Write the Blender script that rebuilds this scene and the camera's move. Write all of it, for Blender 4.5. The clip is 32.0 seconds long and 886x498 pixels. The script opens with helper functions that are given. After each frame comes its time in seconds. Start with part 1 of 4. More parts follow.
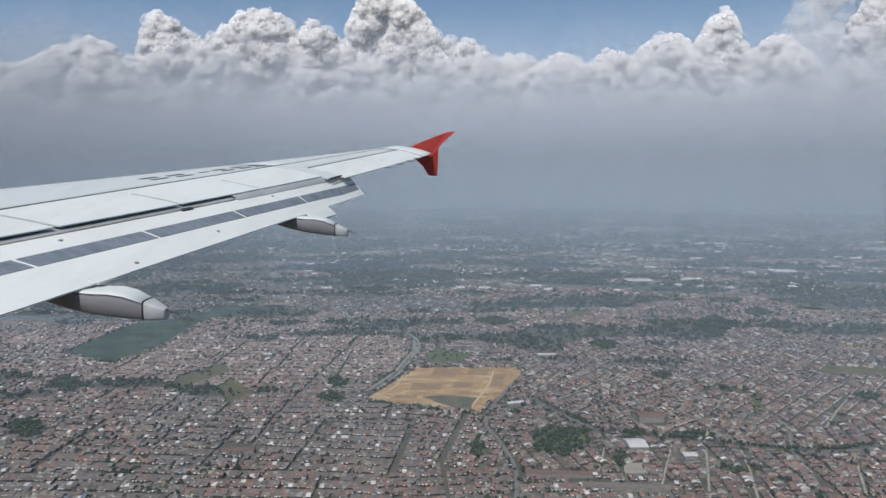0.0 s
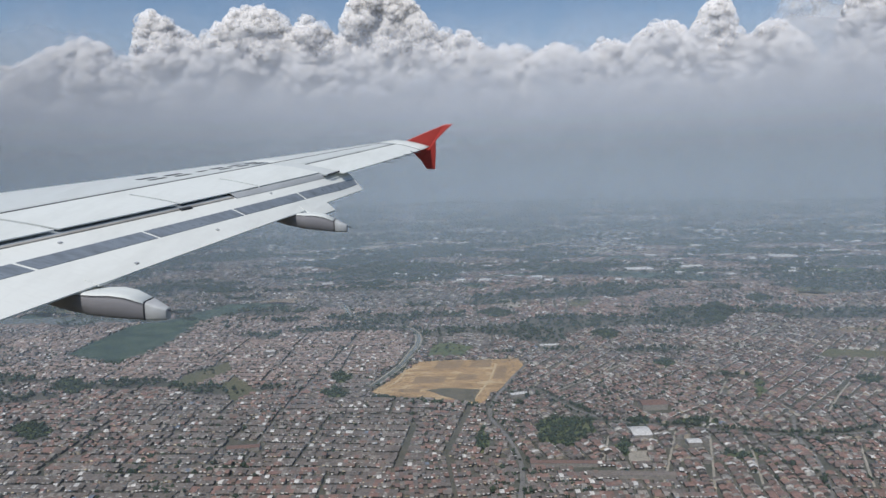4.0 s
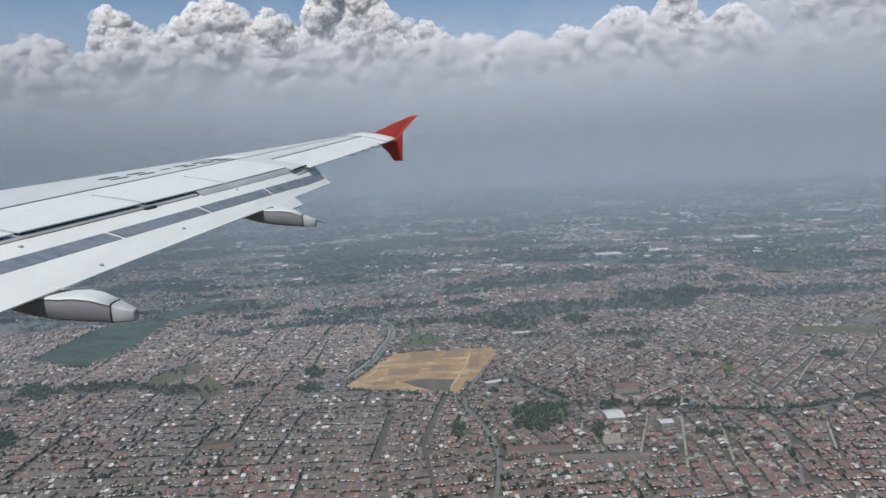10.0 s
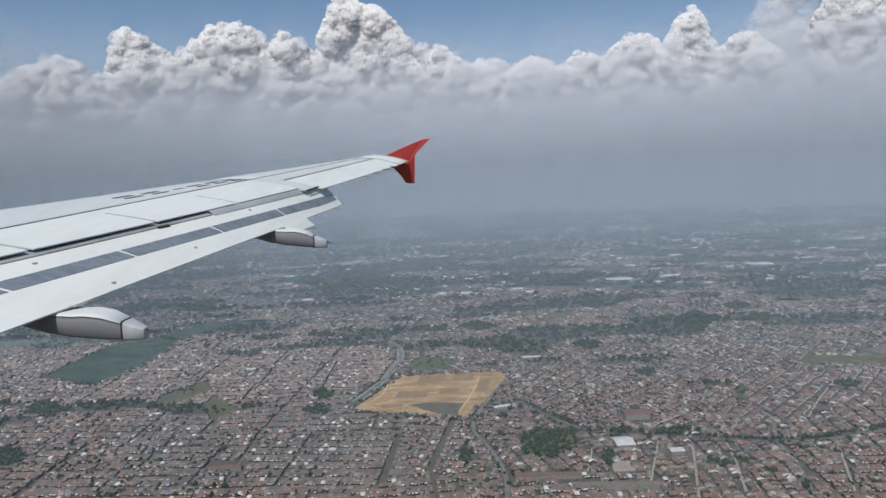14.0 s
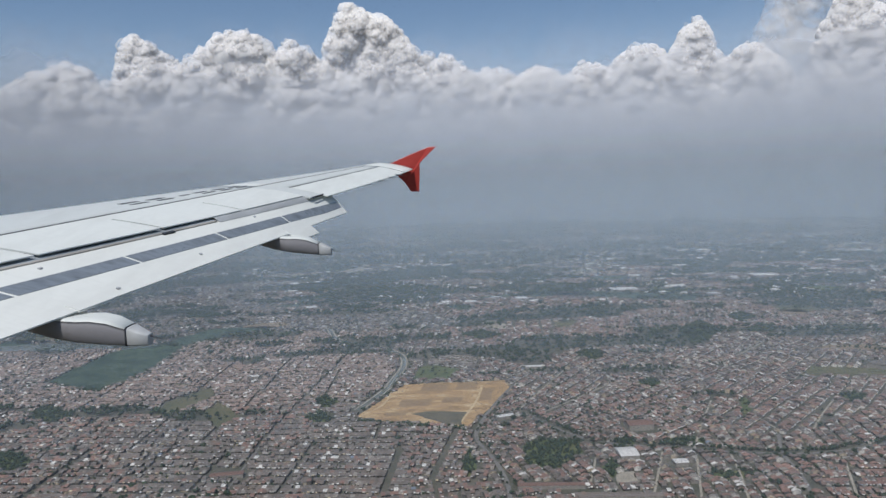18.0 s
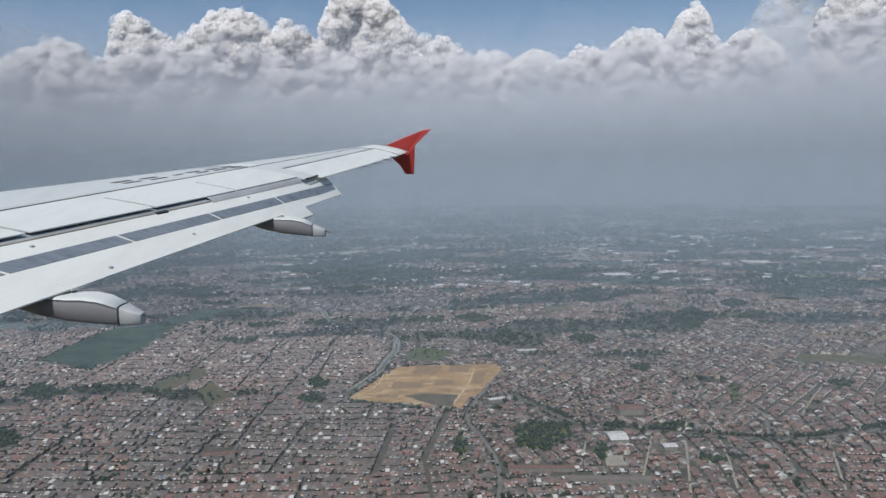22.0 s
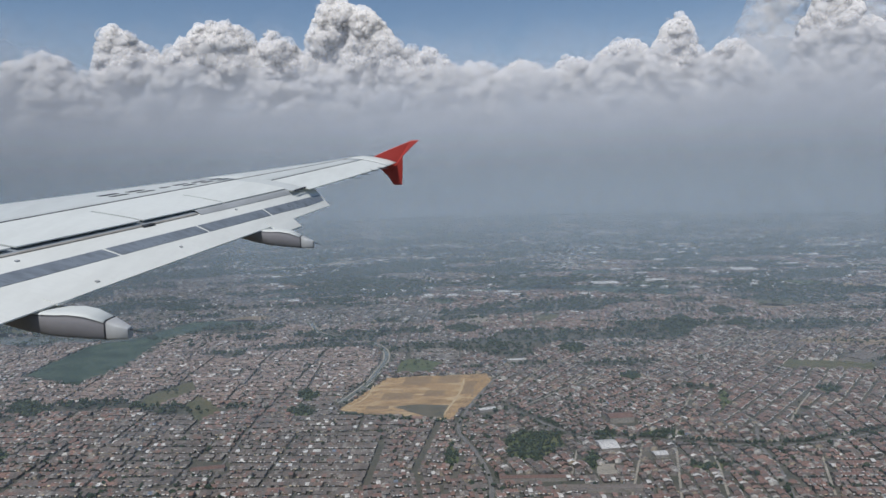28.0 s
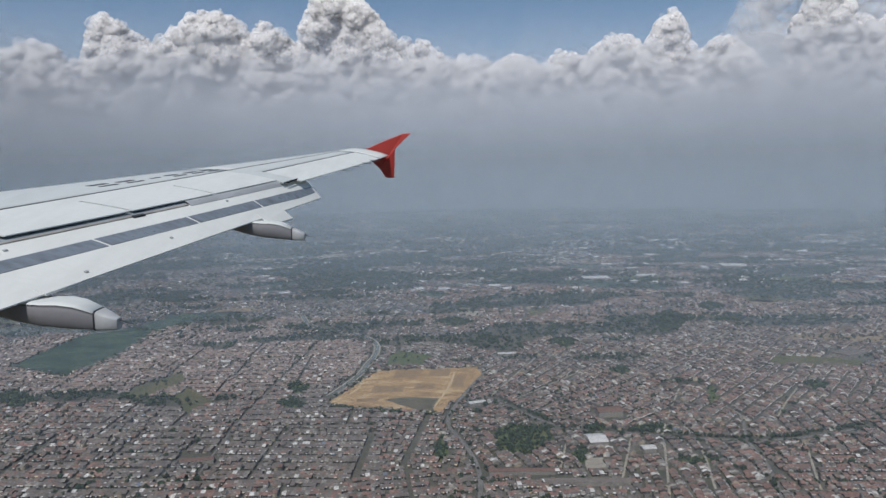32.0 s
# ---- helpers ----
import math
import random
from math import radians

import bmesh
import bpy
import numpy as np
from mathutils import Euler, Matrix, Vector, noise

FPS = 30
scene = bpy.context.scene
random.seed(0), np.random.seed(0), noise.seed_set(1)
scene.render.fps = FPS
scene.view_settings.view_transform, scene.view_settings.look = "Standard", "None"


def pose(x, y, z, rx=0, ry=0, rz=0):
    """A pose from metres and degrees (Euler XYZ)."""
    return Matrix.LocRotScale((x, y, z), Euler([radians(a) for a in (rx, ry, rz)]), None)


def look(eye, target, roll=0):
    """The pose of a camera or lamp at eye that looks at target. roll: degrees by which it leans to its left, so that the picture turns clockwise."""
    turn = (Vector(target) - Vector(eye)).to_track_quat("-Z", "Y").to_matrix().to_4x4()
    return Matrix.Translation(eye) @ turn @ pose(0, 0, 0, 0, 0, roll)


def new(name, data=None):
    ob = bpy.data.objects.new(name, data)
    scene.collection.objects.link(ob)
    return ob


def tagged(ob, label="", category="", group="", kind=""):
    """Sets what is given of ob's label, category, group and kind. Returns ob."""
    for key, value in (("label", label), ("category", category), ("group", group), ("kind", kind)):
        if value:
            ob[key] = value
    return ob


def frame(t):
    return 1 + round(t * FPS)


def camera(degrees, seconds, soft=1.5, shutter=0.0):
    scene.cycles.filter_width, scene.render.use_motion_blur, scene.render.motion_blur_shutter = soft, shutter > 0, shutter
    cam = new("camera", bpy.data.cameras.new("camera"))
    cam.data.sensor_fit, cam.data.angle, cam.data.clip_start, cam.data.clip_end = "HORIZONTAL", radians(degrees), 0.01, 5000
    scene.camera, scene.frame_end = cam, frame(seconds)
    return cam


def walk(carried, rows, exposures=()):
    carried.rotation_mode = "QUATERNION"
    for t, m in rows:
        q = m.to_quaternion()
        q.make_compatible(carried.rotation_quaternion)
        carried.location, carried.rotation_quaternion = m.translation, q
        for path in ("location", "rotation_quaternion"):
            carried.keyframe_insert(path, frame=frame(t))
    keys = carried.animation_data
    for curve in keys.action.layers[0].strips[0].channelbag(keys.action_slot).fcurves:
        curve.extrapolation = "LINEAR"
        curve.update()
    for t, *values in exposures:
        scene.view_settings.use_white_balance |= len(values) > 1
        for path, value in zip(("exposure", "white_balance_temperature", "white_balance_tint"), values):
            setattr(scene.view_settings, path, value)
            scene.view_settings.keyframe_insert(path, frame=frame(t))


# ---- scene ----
H = 300.0                       # height of the eye over the ground
cam = camera(63.9, 32.0, soft=1.5)
ROWS = [
    (0.0, 83.691, -0.064, 0.274),
    (0.5, 84.025, 0.348, 0.403),
    (1.0, 84.040, 0.688, 0.060),
    (1.5, 84.319, -0.074, 0.589),
    (2.0, 83.875, 0.062, 0.710),
    (2.5, 83.750, -0.261, 0.441),
    (4.5, 82.609, 2.276, -0.558),
    (5.0, 82.047, 2.973, -1.225),
    (5.5, 81.655, 2.776, -0.794),
    (6.0, 80.523, 2.549, -1.573),
    (6.5, 81.653, 2.511, -1.178),
    (7.0, 82.304, 2.443, -0.583),
    (7.5, 82.985, 2.634, 0.097),
    (8.0, 83.229, 2.879, -0.311),
    (8.5, 83.208, 2.173, -0.173),
    (9.0, 82.940, 2.169, -0.044),
    (9.5, 82.246, 1.523, -1.403),
    (10.0, 82.322, 2.841, -2.502),
    (10.5, 82.173, 2.566, -3.568),
    (11.0, 82.295, 2.182, -3.120),
    (11.5, 82.314, 2.878, -1.105),
    (12.0, 82.168, 3.268, -0.718),
    (12.5, 81.608, 2.872, -0.476),
    (13.0, 82.795, 2.246, -0.248),
    (13.5, 83.577, 1.811, -1.908),
    (14.0, 84.197, 2.124, -1.563),
    (14.5, 84.379, 1.851, -1.051),
    (16.5, 84.156, 1.331, -0.731),
    (17.0, 84.419, 1.629, -0.848),
    (17.5, 84.773, 2.473, -1.541),
    (18.0, 84.881, 1.723, -1.178),
    (18.5, 83.224, 1.241, -1.322),
    (19.0, 82.881, 1.045, -1.400),
    (19.5, 83.053, 1.294, -1.770),
    (20.0, 83.296, 1.475, -1.691),
    (20.5, 83.088, 1.701, -2.244),
    (21.0, 82.875, 1.462, -1.926),
    (21.5, 82.901, 1.217, -1.383),
    (22.0, 83.519, 0.918, -1.588),
    (22.5, 84.214, 1.420, -2.113),
    (23.0, 84.821, 1.489, -1.380),
    (23.5, 84.886, 1.479, -1.713),
    (24.0, 84.558, 1.052, -1.316),
    (24.5, 84.453, 0.766, -1.461),
    (26.5, 84.360, 1.648, -2.092),
    (27.0, 83.995, 1.755, -2.378),
    (27.5, 84.197, 1.396, -2.244),
    (28.0, 84.327, 1.416, -2.542),
    (28.5, 84.361, 1.347, -2.078),
    (29.0, 84.028, 1.582, -2.071),
    (29.5, 83.782, 1.388, -2.693),
    (30.0, 84.167, 1.342, -2.183),
    (30.5, 84.228, 1.449, -2.649),
    (31.0, 84.277, 1.286, -2.526),
    (31.5, 84.002, 1.090, -2.655),
    (32.0, 83.785, 0.816, -3.182),
]
walk(cam, [(t, pose(0, 0, H, rx, ry, rz)) for t, rx, ry, rz in ROWS], [(0.0, 0.12), (17.0, 0.08), (24.0, 0.03), (32.0, -0.05)])

scene.cycles.transparent_max_bounces = 44

# ---- world and light ----
SUN_EL, SUN_AZ = radians(59), radians(203)      # azimuth from north (+y), clockwise
world = bpy.data.worlds.new("sky")
scene.world = world
world.use_nodes = True
wn = world.node_tree
sky = wn.nodes.new("ShaderNodeTexSky")
sky.sky_type = "NISHITA"
sky.sun_disc = False
sky.sun_elevation, sky.sun_rotation = SUN_EL, SUN_AZ
sky.air_density, sky.dust_density, sky.ozone_density = 0.95, 0.3, 3.0
wn.links.new(sky.outputs[0], wn.nodes["Background"].inputs[0])
wn.nodes["Background"].inputs[1].default_value = 0.082
sun_dir = Vector((math.sin(SUN_AZ) * math.cos(SUN_EL), math.cos(SUN_AZ) * math.cos(SUN_EL), math.sin(SUN_EL)))
sun = new("sun", bpy.data.lights.new("sun", "SUN"))
sun.data.energy, sun.data.angle, sun.data.color = 3.16, radians(0.6), (0.985, 0.962, 0.93)
sun.matrix_world = look(sun_dir * 900 + Vector((0, 0, H)), (0, 0, H))


# ---- materials ----
def material(name, rough=0.7, metal=0.0):
    m = bpy.data.materials.new(name)
    m.use_nodes = True
    b = m.node_tree.nodes["Principled BSDF"]
    b.inputs["Roughness"].default_value, b.inputs["Metallic"].default_value = rough, metal
    return m, m.node_tree, b


def node(nt, kind, **inputs):
    n = nt.nodes.new(kind)
    for k, v in inputs.items():
        n.inputs[k.replace("_", " ")].default_value = v
    return n


def ramp(nt, source, stops, step=False):
    r = nt.nodes.new("ShaderNodeValToRGB")
    e = r.color_ramp.elements
    while len(e) < len(stops):
        e.new(0.5)
    for el, (p, c) in zip(e, stops):
        el.position, el.color = p, (*c, 1)
    if step:
        r.color_ramp.interpolation = "CONSTANT"
    nt.links.new(source, r.inputs[0])
    return r.outputs[0]


def mixed(nt, a, b, fac, blend="MIX"):
    m = nt.nodes.new("ShaderNodeMix")
    m.data_type, m.blend_type = "RGBA", blend
    for sock, v in ((m.inputs[6], a), (m.inputs[7], b), (m.inputs[0], fac)):
        if isinstance(v, (int, float)):
            sock.default_value = v
        elif isinstance(v, tuple):
            sock.default_value = (*v, 1)
        else:
            nt.links.new(v, sock)
    return m.outputs[2]


def grain(nt, scale, detail=3.0, rough=0.55, stretch=None):
    c = nt.nodes.new("ShaderNodeTexCoord")
    n = node(nt, "ShaderNodeTexNoise", Scale=scale, Detail=detail, Roughness=rough)
    out = c.outputs["Object"]
    if stretch:
        mp = nt.nodes.new("ShaderNodeMapping")
        mp.inputs["Scale"].default_value = stretch
        nt.links.new(out, mp.inputs[0])
        out = mp.outputs[0]
    nt.links.new(out, n.inputs["Vector"])
    return n.outputs[0]


def bump(nt, b, height, strength, dist):
    n = node(nt, "ShaderNodeBump", Strength=strength, Distance=dist)
    nt.links.new(height, n.inputs["Height"])
    nt.links.new(n.outputs[0], b.inputs["Normal"])


def paint(name, colour, rough=0.35, dirt=0.12, scale=1.2, stretch=(3, 0.5, 3)):
    """Aircraft paint: streaks along the air flow, faint stains."""
    m, nt, b = material(name, rough)
    dark = tuple(c * (1 - 2.2 * dirt) for c in colour)
    a = grain(nt, scale, 5, 0.6, stretch)
    s = grain(nt, 9.0, 3, 0.6, (0.6, 2.0, 1))
    c1 = mixed(nt, colour, dark, ramp(nt, a, [(0.42, (0, 0, 0)), (0.75, (1, 1, 1))]))
    c2 = mixed(nt, c1, tuple(c * 0.9 for c in colour), ramp(nt, s, [(0.5, (0, 0, 0)), (0.8, (0.6, 0.6, 0.6))]))
    nt.links.new(c2, b.inputs["Base Color"])
    nt.links.new(ramp(nt, a, [(0.3, (rough,) * 3), (0.8, (min(1, rough + 0.2),) * 3)]), b.inputs["Roughness"])
    bump(nt, b, grain(nt, 1.6, 2), 0.15, 0.01)
    return m


WHITE = paint("white_wing_paint", (0.70, 0.722, 0.685), 0.45, 0.06)
LIGHT = paint("light_grey_wing_paint", (0.59, 0.617, 0.597), 0.45, 0.06)
FLAP = paint("white_flap_paint", (0.735, 0.748, 0.705), 0.48, 0.06)
STRIPE = paint("blue_grey_flap_panel", (0.215, 0.245, 0.275), 0.26, 0.2, 4.0, (0.7, 2.6, 3))
# Hull grey darkened to carry the shade on the fairing's near side.
BELLY = paint("shade_darkened_fairing_grey", (0.25, 0.244, 0.255), 0.5, 0.12)
RED = paint("red_fence_paint", (0.42, 0.04, 0.03), 0.45, 0.08)
DARK = paint("dark_seam_and_gap_shade", (0.04, 0.045, 0.052), 0.8, 0.1)
MARK = paint("dark_registration_paint", (0.07, 0.075, 0.08), 0.5, 0.1)
SHROUD = paint("grey_shroud_metal", (0.44, 0.455, 0.46), 0.45, 0.12)
GAP_GREY = paint("blue_grey_gap_strip", (0.30, 0.335, 0.36), 0.6, 0.2)
BROWN_GREY = paint("brownish_grey_strip", (0.36, 0.34, 0.31), 0.7, 0.2)


def roofs(name, stops, rough=0.85):
    m, nt, b = material(name, rough)
    g = nt.nodes.new("ShaderNodeNewGeometry")
    base = ramp(nt, g.outputs["Random Per Island"], stops, True)
    st = ramp(nt, grain(nt, 0.5, 4, 0.65), [(0.3, (0.62, 0.60, 0.58)), (0.7, (1.15, 1.13, 1.1))])
    big = ramp(nt, grain(nt, 0.018, 2), [(0.35, (0.85, 0.85, 0.85)), (0.65, (1.12, 1.1, 1.08))])
    c = mixed(nt, mixed(nt, base, st, 1.0, "MULTIPLY"), big, 1.0, "MULTIPLY")
    nt.links.new(c, b.inputs["Base Color"])
    return m


GREY_ROOF = roofs("weathered_grey_roof_tiles", [(0, (0.135, 0.118, 0.105)), (0.2, (0.165, 0.145, 0.13)), (0.42, (0.185, 0.162, 0.146)), (0.66, (0.155, 0.14, 0.13)), (0.82, (0.19, 0.14, 0.115)), (0.89, (0.25, 0.235, 0.215)), (0.97, (0.62, 0.62, 0.6)), (0.996, (0.16, 0.2, 0.26))])
RED_ROOF = roofs("weathered_red_roof_tiles", [(0, (0.215, 0.136, 0.114)), (0.25, (0.25, 0.157, 0.13)), (0.45, (0.19, 0.137, 0.118)), (0.62, (0.27, 0.17, 0.138)), (0.78, (0.165, 0.142, 0.128)), (0.9, (0.29, 0.265, 0.24)), (0.97, (0.62, 0.61, 0.58))])
BRICK_ROOF = roofs("brick_red_roof_tiles", [(0, (0.20, 0.118, 0.094)), (0.5, (0.185, 0.115, 0.095)), (0.8, (0.22, 0.135, 0.11))])
ORANGE_ROOF = roofs("bright_orange_roof_tiles", [(0, (0.36, 0.15, 0.08)), (0.4, (0.3, 0.14, 0.085)), (0.7, (0.24, 0.16, 0.12)), (0.88, (0.42, 0.2, 0.11))])
PINK_ROOF = roofs("pale_pinkish_roof_tiles", [(0, (0.26, 0.20, 0.175)), (0.3, (0.3, 0.225, 0.195)), (0.55, (0.235, 0.185, 0.165)), (0.75, (0.33, 0.27, 0.24)), (0.93, (0.6, 0.58, 0.55))])
# Dark wall tones hold the shade under eaves and porches; pale ones are paint.
WALLS = roofs("walls_with_porch_shade", [(0, (0.10, 0.09, 0.08)), (0.3, (0.17, 0.155, 0.14)), (0.55, (0.30, 0.28, 0.25)), (0.72, (0.66, 0.64, 0.6)), (0.9, (0.5, 0.43, 0.33))], 0.9)
SHED = roofs("sheet_metal_shed_roof", [(0, (0.42, 0.42, 0.41)), (0.3, (0.26, 0.27, 0.28)), (0.5, (0.62, 0.62, 0.61)), (0.7, (0.28, 0.25, 0.22)), (0.85, (0.44, 0.43, 0.41))], 0.5)
FAR = roofs("distant_roofs", [(0, (0.14, 0.125, 0.11)), (0.25, (0.2, 0.15, 0.125)), (0.42, (0.06, 0.085, 0.05)), (0.62, (0.17, 0.155, 0.14)), (0.78, (0.3, 0.28, 0.26)), (0.92, (0.62, 0.62, 0.6))])
LEAF = roofs("tropical_tree_leaves", [(0, (0.024, 0.044, 0.025)), (0.35, (0.033, 0.058, 0.03)), (0.7, (0.045, 0.07, 0.035)), (0.9, (0.065, 0.075, 0.036))])
BARK = material("bark", 0.95)[0]
BARK.node_tree.nodes["Principled BSDF"].inputs["Base Color"].default_value = (0.1, 0.075, 0.05, 1)


def soil(name, stops, scale, fine=0.25, rough=0.95, stretch=None):
    m, nt, b = material(name, rough)
    a = ramp(nt, grain(nt, scale, 5, 0.6, stretch), stops)
    f = ramp(nt, grain(nt, fine, 4, 0.7), [(0.3, (0.75, 0.75, 0.75)), (0.7, (1.15, 1.15, 1.15))])
    nt.links.new(mixed(nt, a, f, 1.0, "MULTIPLY"), b.inputs["Base Color"])
    return m


GROUND = soil("urban_ground", [(0.3, (0.062, 0.066, 0.045)), (0.45, (0.085, 0.083, 0.062)), (0.6, (0.112, 0.103, 0.08)), (0.72, (0.15, 0.135, 0.108)), (0.85, (0.09, 0.086, 0.064))], 0.02, 0.12)
SAND = soil("bare_yellow_soil", [(0.34, (0.25, 0.158, 0.08)), (0.44, (0.345, 0.222, 0.108)), (0.54, (0.40, 0.262, 0.128)), (0.62, (0.49, 0.36, 0.20))], 0.028, 0.15, 0.95, (1, 2.2, 1))
GRASS = soil("rough_grass", [(0.3, (0.06, 0.085, 0.03)), (0.55, (0.09, 0.11, 0.04)), (0.75, (0.15, 0.13, 0.06))], 0.03, 0.2)
OLIVE = soil("dry_olive_field", [(0.3, (0.075, 0.085, 0.042)), (0.6, (0.12, 0.11, 0.06)), (0.8, (0.18, 0.145, 0.085))], 0.03, 0.2)
MARSH = soil("green_water_weed", [(0.36, (0.018, 0.038, 0.024)), (0.48, (0.03, 0.06, 0.034)), (0.58, (0.065, 0.095, 0.055)), (0.68, (0.026, 0.05, 0.03))], 0.024, 0.1, 0.7)
BURNT = soil("burnt_stubble", [(0.3, (0.085, 0.08, 0.055)), (0.7, (0.15, 0.128, 0.085))], 0.05, 0.2)
PLOUGH = soil("ploughed_brown_soil", [(0.3, (0.235, 0.155, 0.085)), (0.7, (0.30, 0.205, 0.115))], 0.03, 0.2, 0.95, (1, 3, 1))
ROAD = soil("grey_road_surface", [(0.3, (0.135, 0.13, 0.122)), (0.7, (0.205, 0.195, 0.18))], 0.05, 0.3)
PALE = soil("worn_pale_track", [(0.3, (0.45, 0.33, 0.18)), (0.7, (0.54, 0.42, 0.25))], 0.03, 0.2)
LANE = soil("dusty_lane", [(0.3, (0.27, 0.245, 0.2)), (0.7, (0.38, 0.34, 0.28))], 0.05, 0.3)
CLAY = soil("bare_brown_ground", [(0.3, (0.2, 0.15, 0.10)), (0.7, (0.3, 0.23, 0.16))], 0.03, 0.2)
WATER, wnt, wb = material("murky_lake_water", 0.15)
wb.inputs["Base Color"].default_value = (0.10, 0.11, 0.09, 1)
bump(wnt, wb, grain(wnt, 0.4, 3), 0.2, 0.1)


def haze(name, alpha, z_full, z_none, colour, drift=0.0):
    """Imitates haze by a tinted sheet: opacity alpha below z_full, clear above z_none."""
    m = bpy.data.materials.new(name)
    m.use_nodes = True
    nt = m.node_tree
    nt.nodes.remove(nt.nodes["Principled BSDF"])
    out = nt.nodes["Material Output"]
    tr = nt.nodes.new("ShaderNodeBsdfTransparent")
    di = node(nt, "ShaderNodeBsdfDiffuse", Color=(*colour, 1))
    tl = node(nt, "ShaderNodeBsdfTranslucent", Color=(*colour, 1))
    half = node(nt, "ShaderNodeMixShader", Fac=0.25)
    # Fixed normal: the sheet is lit as if it faced upwards.
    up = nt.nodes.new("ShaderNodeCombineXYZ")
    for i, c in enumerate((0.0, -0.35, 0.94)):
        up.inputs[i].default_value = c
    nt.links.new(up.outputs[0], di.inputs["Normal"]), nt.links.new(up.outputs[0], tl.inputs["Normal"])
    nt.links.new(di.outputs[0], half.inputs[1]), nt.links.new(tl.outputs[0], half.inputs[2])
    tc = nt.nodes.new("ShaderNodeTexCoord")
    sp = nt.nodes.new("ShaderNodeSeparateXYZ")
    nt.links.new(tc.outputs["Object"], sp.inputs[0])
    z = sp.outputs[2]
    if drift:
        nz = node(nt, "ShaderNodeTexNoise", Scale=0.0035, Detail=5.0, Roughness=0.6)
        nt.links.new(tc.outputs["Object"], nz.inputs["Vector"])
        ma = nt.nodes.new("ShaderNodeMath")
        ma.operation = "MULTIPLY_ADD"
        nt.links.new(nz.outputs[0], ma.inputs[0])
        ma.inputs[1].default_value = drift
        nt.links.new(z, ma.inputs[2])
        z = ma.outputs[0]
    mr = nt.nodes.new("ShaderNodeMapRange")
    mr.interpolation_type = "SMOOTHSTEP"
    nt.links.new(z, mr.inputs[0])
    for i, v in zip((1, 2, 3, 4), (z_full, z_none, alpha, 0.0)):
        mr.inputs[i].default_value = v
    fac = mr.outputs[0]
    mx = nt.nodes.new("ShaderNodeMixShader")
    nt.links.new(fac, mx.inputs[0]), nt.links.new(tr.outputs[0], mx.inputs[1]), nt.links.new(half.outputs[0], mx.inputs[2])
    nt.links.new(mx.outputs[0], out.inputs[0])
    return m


def vapour(name, alpha, thin):
    """Cloud: scatters light forwards and back, so that its shading is soft; lets some light through, more where it is thin."""
    m = bpy.data.materials.new(name)
    m.use_nodes = True
    nt = m.node_tree
    nt.nodes.remove(nt.nodes["Principled BSDF"])
    g = nt.nodes.new("ShaderNodeNewGeometry")
    soft = nt.nodes.new("ShaderNodeVectorMath")
    soft.operation = "MULTIPLY_ADD"
    soft.inputs[1].default_value, soft.inputs[2].default_value = (0.36, 0.36, 0.36), (-0.2, -0.5, 0.62)
    nt.links.new(g.outputs["Normal"], soft.inputs[0])
    unit = nt.nodes.new("ShaderNodeVectorMath")
    unit.operation = "NORMALIZE"
    nt.links.new(soft.outputs[0], unit.inputs[0])
    di = node(nt, "ShaderNodeBsdfDiffuse", Color=(0.965, 0.945, 0.925, 1))
    tl = node(nt, "ShaderNodeBsdfTranslucent", Color=(0.95, 0.95, 0.96, 1))
    tr = nt.nodes.new("ShaderNodeBsdfTransparent")
    nt.links.new(unit.outputs[0], di.inputs["Normal"]), nt.links.new(unit.outputs[0], tl.inputs["Normal"])
    body, out = node(nt, "ShaderNodeMixShader", Fac=0.2), nt.nodes.new("ShaderNodeMixShader")
    nt.links.new(di.outputs[0], body.inputs[1]), nt.links.new(tl.outputs[0], body.inputs[2])
    nt.links.new(ramp(nt, grain(nt, 0.02, 5, 0.65), [(0.32, (thin,) * 3), (0.66, (alpha,) * 3)]), out.inputs[0])
    nt.links.new(tr.outputs[0], out.inputs[1]), nt.links.new(body.outputs[0], out.inputs[2])
    nt.links.new(out.outputs[0], nt.nodes["Material Output"].inputs[0])
    return m


CLOUD, WISP = vapour("sunlit_cumulus", 0.7, 0.5), vapour("cumulus_wisps", 0.4, 0.14)
THIN = vapour("thin_grey_cloud", 0.2, 0.14)


# ---- helpers for meshes ----
def link_mesh(name, verts, faces, mats, parent=None, label="", index=None, smooth=False):
    me = bpy.data.meshes.new(name)
    me.from_pydata([tuple(v) for v in verts], [], faces)
    for m in mats if isinstance(mats, (list, tuple)) else [mats]:
        me.materials.append(m)
    if index is not None:
        me.polygons.foreach_set("material_index", index)
    if smooth:
        me.polygons.foreach_set("use_smooth", [True] * len(me.polygons))
    me.update()
    ob = new(name, me)
    if parent:
        ob.parent = parent
    if label:
        ob["label"] = label
    return ob


